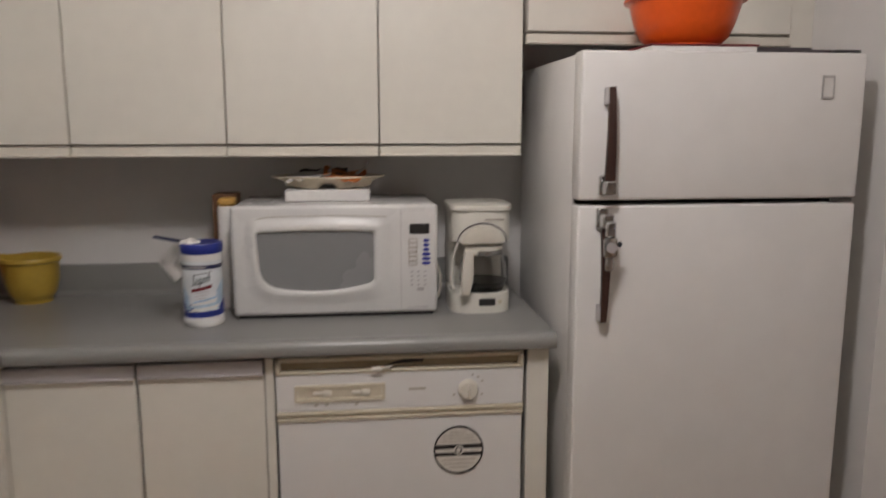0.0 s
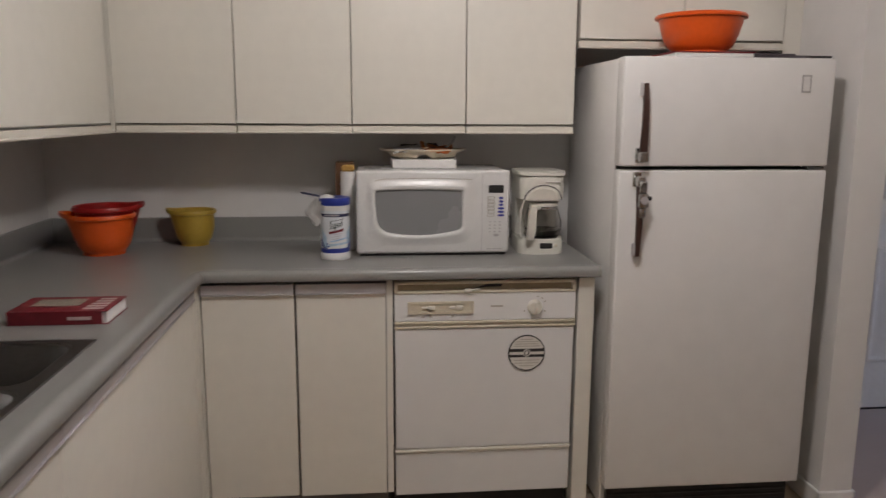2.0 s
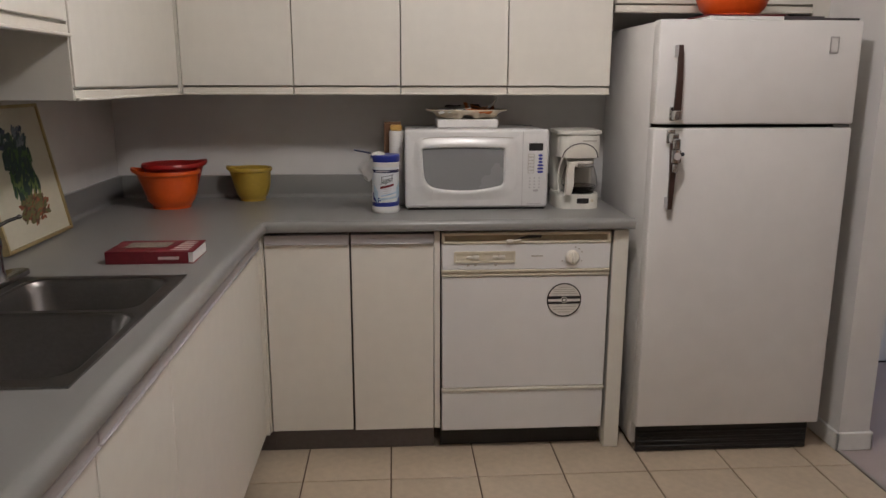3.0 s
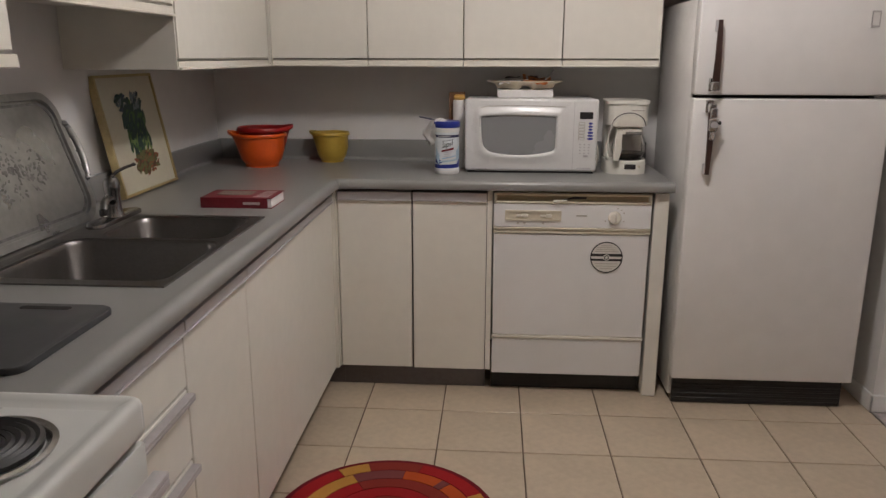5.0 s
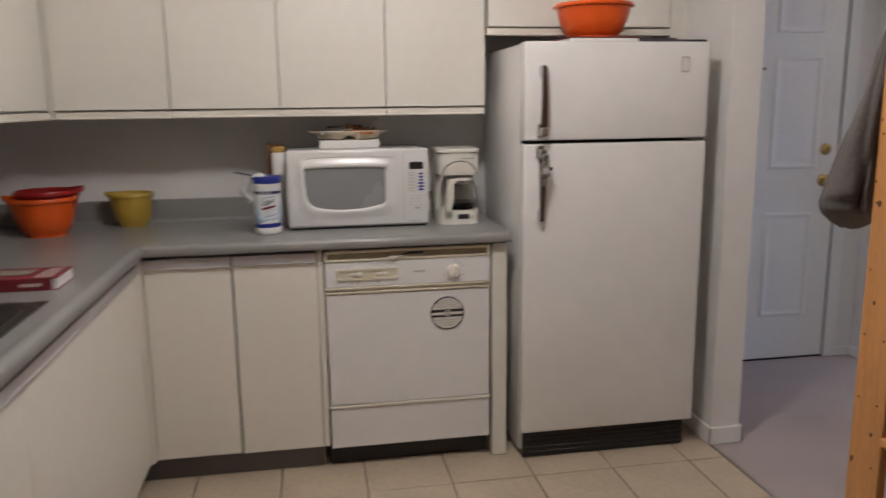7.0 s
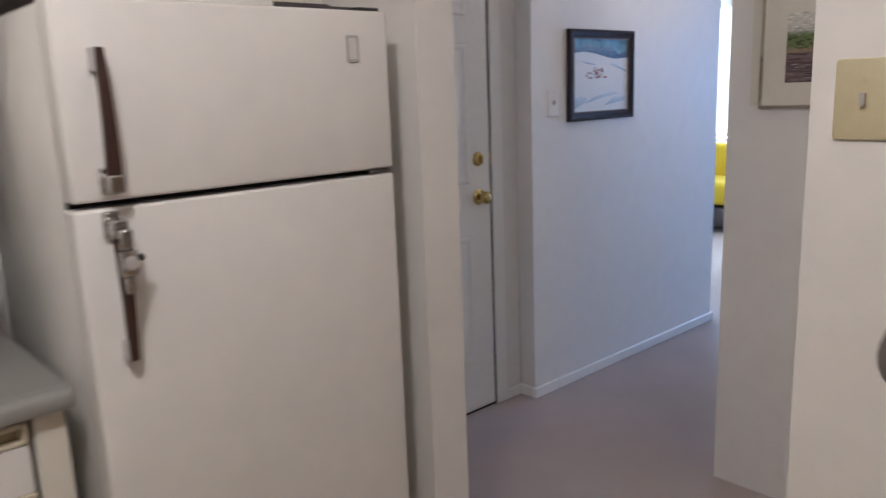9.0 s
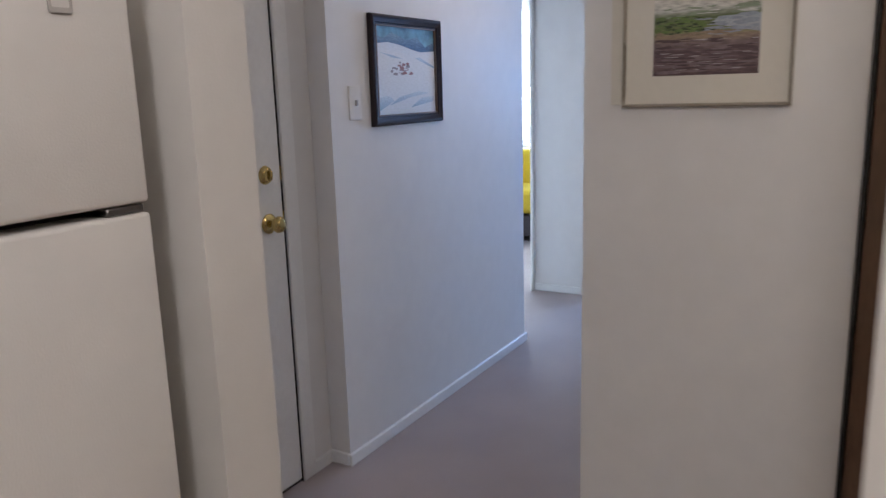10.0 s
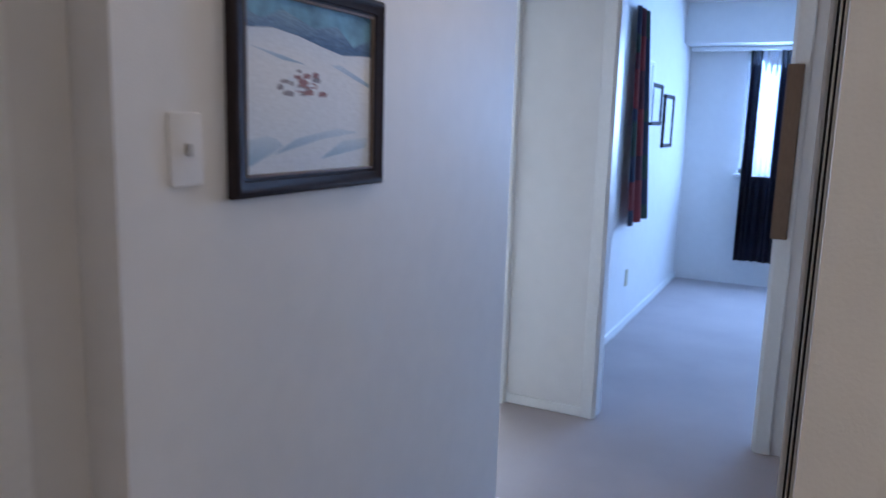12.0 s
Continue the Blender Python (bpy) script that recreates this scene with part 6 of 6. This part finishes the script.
part("jamb", boxes((2.724, 0.860, 0, 2.80, 0.869, 2.059), (2.724, 0.001, 0, 2.80, 0.016, 2.059), (2.724, 0.001, 2.042, 2.80, 0.869, 2.0595), r=0.002), M_DARK, cd, "near-black jamb")
# sliding closet edge in the corridor
sl = thing("door_3", (2.88, 1.49, 0), "white sliding closet door with chrome edge rails", "door", kind="structure")
part("leaf", boxes((2.875, 1.455, 0.01, 2.929, 1.500, 2.10), r=0.002), M_TRIM, sl)
part("edge_bead", boxes((2.8305, 1.46, 0.01, 2.8348, 1.5398, 2.10), r=0.001), M_OLDWHITE, sl, "pale edge bead")
# near-black strips stand for the shade between bead, rail and jamb
part("rail_shade", boxes((2.835, 1.46, 0.01, 2.839, 1.5418, 2.10)), M_DARK, sl)
part("edge_rail", boxes((2.8395, 1.46, 0.01, 2.846, 1.5440, 2.10), r=0.001), M_CUFF, sl, "pale metal edge rail")
part("rail_shade", boxes((2.8465, 1.46, 0.01, 2.854, 1.5462, 2.10)), M_DARK, sl)
part("jamb", boxes((2.8545, 1.46, 0.0, 2.874, 1.552, 2.12), r=0.003), M_TRIM, sl, "white painted jamb")
# narrow brown hanging on the corridor wall
M_PLANK = material("brown_panel", (0.17, 0.10, 0.06), 0.6, var=0.2, stretch=(4, 4, 0.6))
pk = thing("wall_hanging", (5.45, 1.65, 0.95), "narrow brown wooden wall hanging", "wall hanging")
part("plank", boxes((5.442, 1.640, 0.95, 5.462, 1.704, 1.66), r=0.004), M_PLANK, pk)

# ---- bedroom seen through its doorway ----
M_CURT = material("navy_curtain", (0.012, 0.014, 0.030), 0.85, var=0.2, bump=0.3)
M_SHEER = material("pale_sheer", (0.70, 0.74, 0.80), 0.8, var=0.05)


def drape(name, y0, y1, z0, z1, x, mat, label, folds, depth=0.03):
    c = thing(name, (x, (y0 + y1) / 2, z0), label, "curtain")
    bm = bmesh.new()
    n = folds * 8
    lo, hi = [], []
    for k in range(n + 1):
        u = k / n
        q = depth * math.sin(2 * math.pi * folds * u)
        lo.append(bm.verts.new((x + q * 1.2, y0 + (y1 - y0) * u, z0)))
        hi.append(bm.verts.new((x + q, y0 + (y1 - y0) * u, z1)))
    for k in range(n):
        bm.faces.new((lo[k], lo[k + 1], hi[k + 1], hi[k]))
    bmesh.ops.solidify(bm, geom=bm.faces, thickness=0.004)
    part("cloth", bm, mat, c, smooth=80)
    return c


drape("curtain", 2.075, 2.165, 0.24, 2.05, 9.15, M_CURT, "dark navy curtain beside the bedroom window", 2)
drape("curtain", 1.62, 1.93, 0.24, 2.05, 9.14, M_CURT, "dark navy curtain drawn over the window", 5)
drape("sheer_curtain", 1.90, 2.08, 1.0, 2.05, 9.18, M_SHEER, "pale striped sheer at the bedroom window", 4, 0.012)
drape("curtain", 1.90, 2.09, 0.24, 0.985, 9.16, M_CURT, "dark cloth hanging below the window sill", 3)
rl2 = thing("curtain_rail", (9.2, 1.2, 2.06), "white curtain rail above the bedroom window", "rail")
part("rail", boxes((9.12, 0.15, 2.052, 9.20, 2.66, 2.085), r=0.003), M_TRIM, rl2)
# plaid scarf on the bedroom wall
M_PLAID = [material("plaid_" + n, c, 0.9, var=0.2, fine=200, bump=0.4) for n, c in (("navy", (0.020, 0.022, 0.05)), ("red", (0.22, 0.018, 0.015)), ("green", (0.025, 0.045, 0.03)), ("maroon", (0.09, 0.015, 0.02)))]
pls = thing("plaid_throw", (7.1, 2.66, 0.80), "red and navy plaid throw hanging on the wall", "throw")
for k, (z0, z1, mi) in enumerate(((1.95, 2.12, 0), (1.84, 1.95, 2), (1.74, 1.84, 3), (1.50, 1.74, 1), (1.42, 1.50, 0), (1.20, 1.42, 2), (1.04, 1.20, 0), (0.86, 1.04, 1), (0.76, 0.86, 0))):
    for u0, u1, mj in ((0.0, 0.28, mi), (0.28, 0.62, 1 if k % 3 else 3), (0.62, 1.0, 0 if mi else 2)):
        bm = bmesh.new()
        n = 10
        lo, hi = [], []
        for i in range(n + 1):
            u = u0 + (u1 - u0) * i / n
            for z, row in ((z0, lo), (z1, hi)):
                w = 0.52 + 0.48 * (2.12 - z) / 1.36
                row.append(bm.verts.new((6.86 + 0.52 * u * w, 2.640 - 0.022 * math.sin(14 * u) - 0.02 * (2.12 - z), z)))
        for i in range(n):
            bm.faces.new((lo[i], lo[i + 1], hi[i + 1], hi[i]))
        bmesh.ops.solidify(bm, geom=bm.faces, thickness=0.006)
        part("plaid_band", bm, M_PLAID[mj], pls, smooth=80)
for x0, x1, z0, z1, lb in ((7.62, 7.98, 1.40, 1.70, "small black-framed picture on the bedroom wall"), (8.12, 8.50, 1.23, 1.64, "tall dark-framed picture on the bedroom wall"), (7.25, 7.60, 1.42, 1.84, "pale-framed picture on the bedroom wall")):
    mm = facing(((x0 + x1) / 2, 2.6798, (z0 + z1) / 2), (0, -1, 0))
    w, h = x1 - x0, z1 - z0
    wall_picture("framed_picture", mm, w, h, 0.03, 0.022, M_NAVY if "dark" in lb or "black" in lb else M_TRIM, lb, [("mount", rect(-w / 2 + 0.028, -h / 2 + 0.028, w / 2 - 0.028, h / 2 - 0.028), 0.008, M_PAPER, "pale sheet")])
o = thing("wall_socket", (7.25, 2.679, 0.33), "white wall socket above the skirting", "socket")
part("plate", prism(rounded(0.07, 0.115, 0.006, 3), 0.0002, 0.006, facing((7.25, 2.6798, 0.35), (0, -1, 0))), M_BEIGE, o)

# ---- den seen through its doorway ----
M_MUST = material("yellow_upholstery", (0.62, 0.44, 0.03), 0.85, var=0.12, bump=0.4)
ch = thing("armchair", (7.25, 3.75, 0), "bright yellow armchair on dark legs in the den", "armchair")
part("seat", boxes((6.95, 3.35, 0.26, 7.62, 4.20, 0.48), r=0.05, seg=3), M_MUST, ch)
part("backrest", boxes((7.45, 3.35, 0.34, 7.66, 4.20, 0.80), r=0.05, seg=3), M_MUST, ch)
for y in (3.22, 4.18):
    part("armrest", boxes((6.95, y, 0.24, 7.62, y + 0.15, 0.72), r=0.05, seg=3), M_MUST, ch)
for x in (7.0, 7.55):
    for y in (3.28, 4.22):
        part("leg", boxes((x, y, 0, x + 0.05, y + 0.05, 0.259), r=0.004), M_BROWNWOOD, ch)
part("skirt", boxes((6.98, 3.30, 0.05, 7.60, 4.26, 0.239), r=0.01), M_DKCLOTH, ch, "dark base of the chair")

# ---- kitchen lamp ----
for lx, ly in ((0.26, 0.70), (3.75, 2.02), (2.28, 0.05)):
    kl = thing("ceiling_light", (lx, ly, CEIL), "round white ceiling light", "ceiling light")
    part("base_plate", lathe([(0.0, 0.0), (0.15, 0.0), (0.155, -0.012), (0.14, -0.02), (0.0, -0.02)], (lx, ly, CEIL - 0.001), 36), M_TRIM, kl)

# ---- floor tiles ----
PITCH, TX, TY = 0.3112, 0.125, 1.575


def tile_mesh(w, h):
    bm = boxes((-w / 2, -h / 2, -0.008, w / 2, h / 2, 0.0), r=0.0018)
    me = bpy.data.meshes.new("tile")
    bm.to_mesh(me)
    bm.free()
    me.materials.append(M_TILE)
    return me


meshes = {}
for i in range(-5, 6):
    for j in range(-13, 4):
        x0, x1 = max(TX + PITCH * i, -1.27) + 0.0028, min(TX + PITCH * (i + 1), 1.522) - 0.0028
        y0, y1 = max(TY + PITCH * j, -2.29) + 0.0028, min(TY + PITCH * (j + 1), 2.36) - 0.0028
        if x1 - x0 < 0.03 or y1 - y0 < 0.03:
            continue
        key = (round(x1 - x0, 3), round(y1 - y0, 3))
        if key not in meshes:
            meshes[key] = tile_mesh(*key)
        t = new("tile", meshes[key])
        t.parent = floor
        t.location = ((x0 + x1) / 2, (y0 + y1) / 2, 0.0)
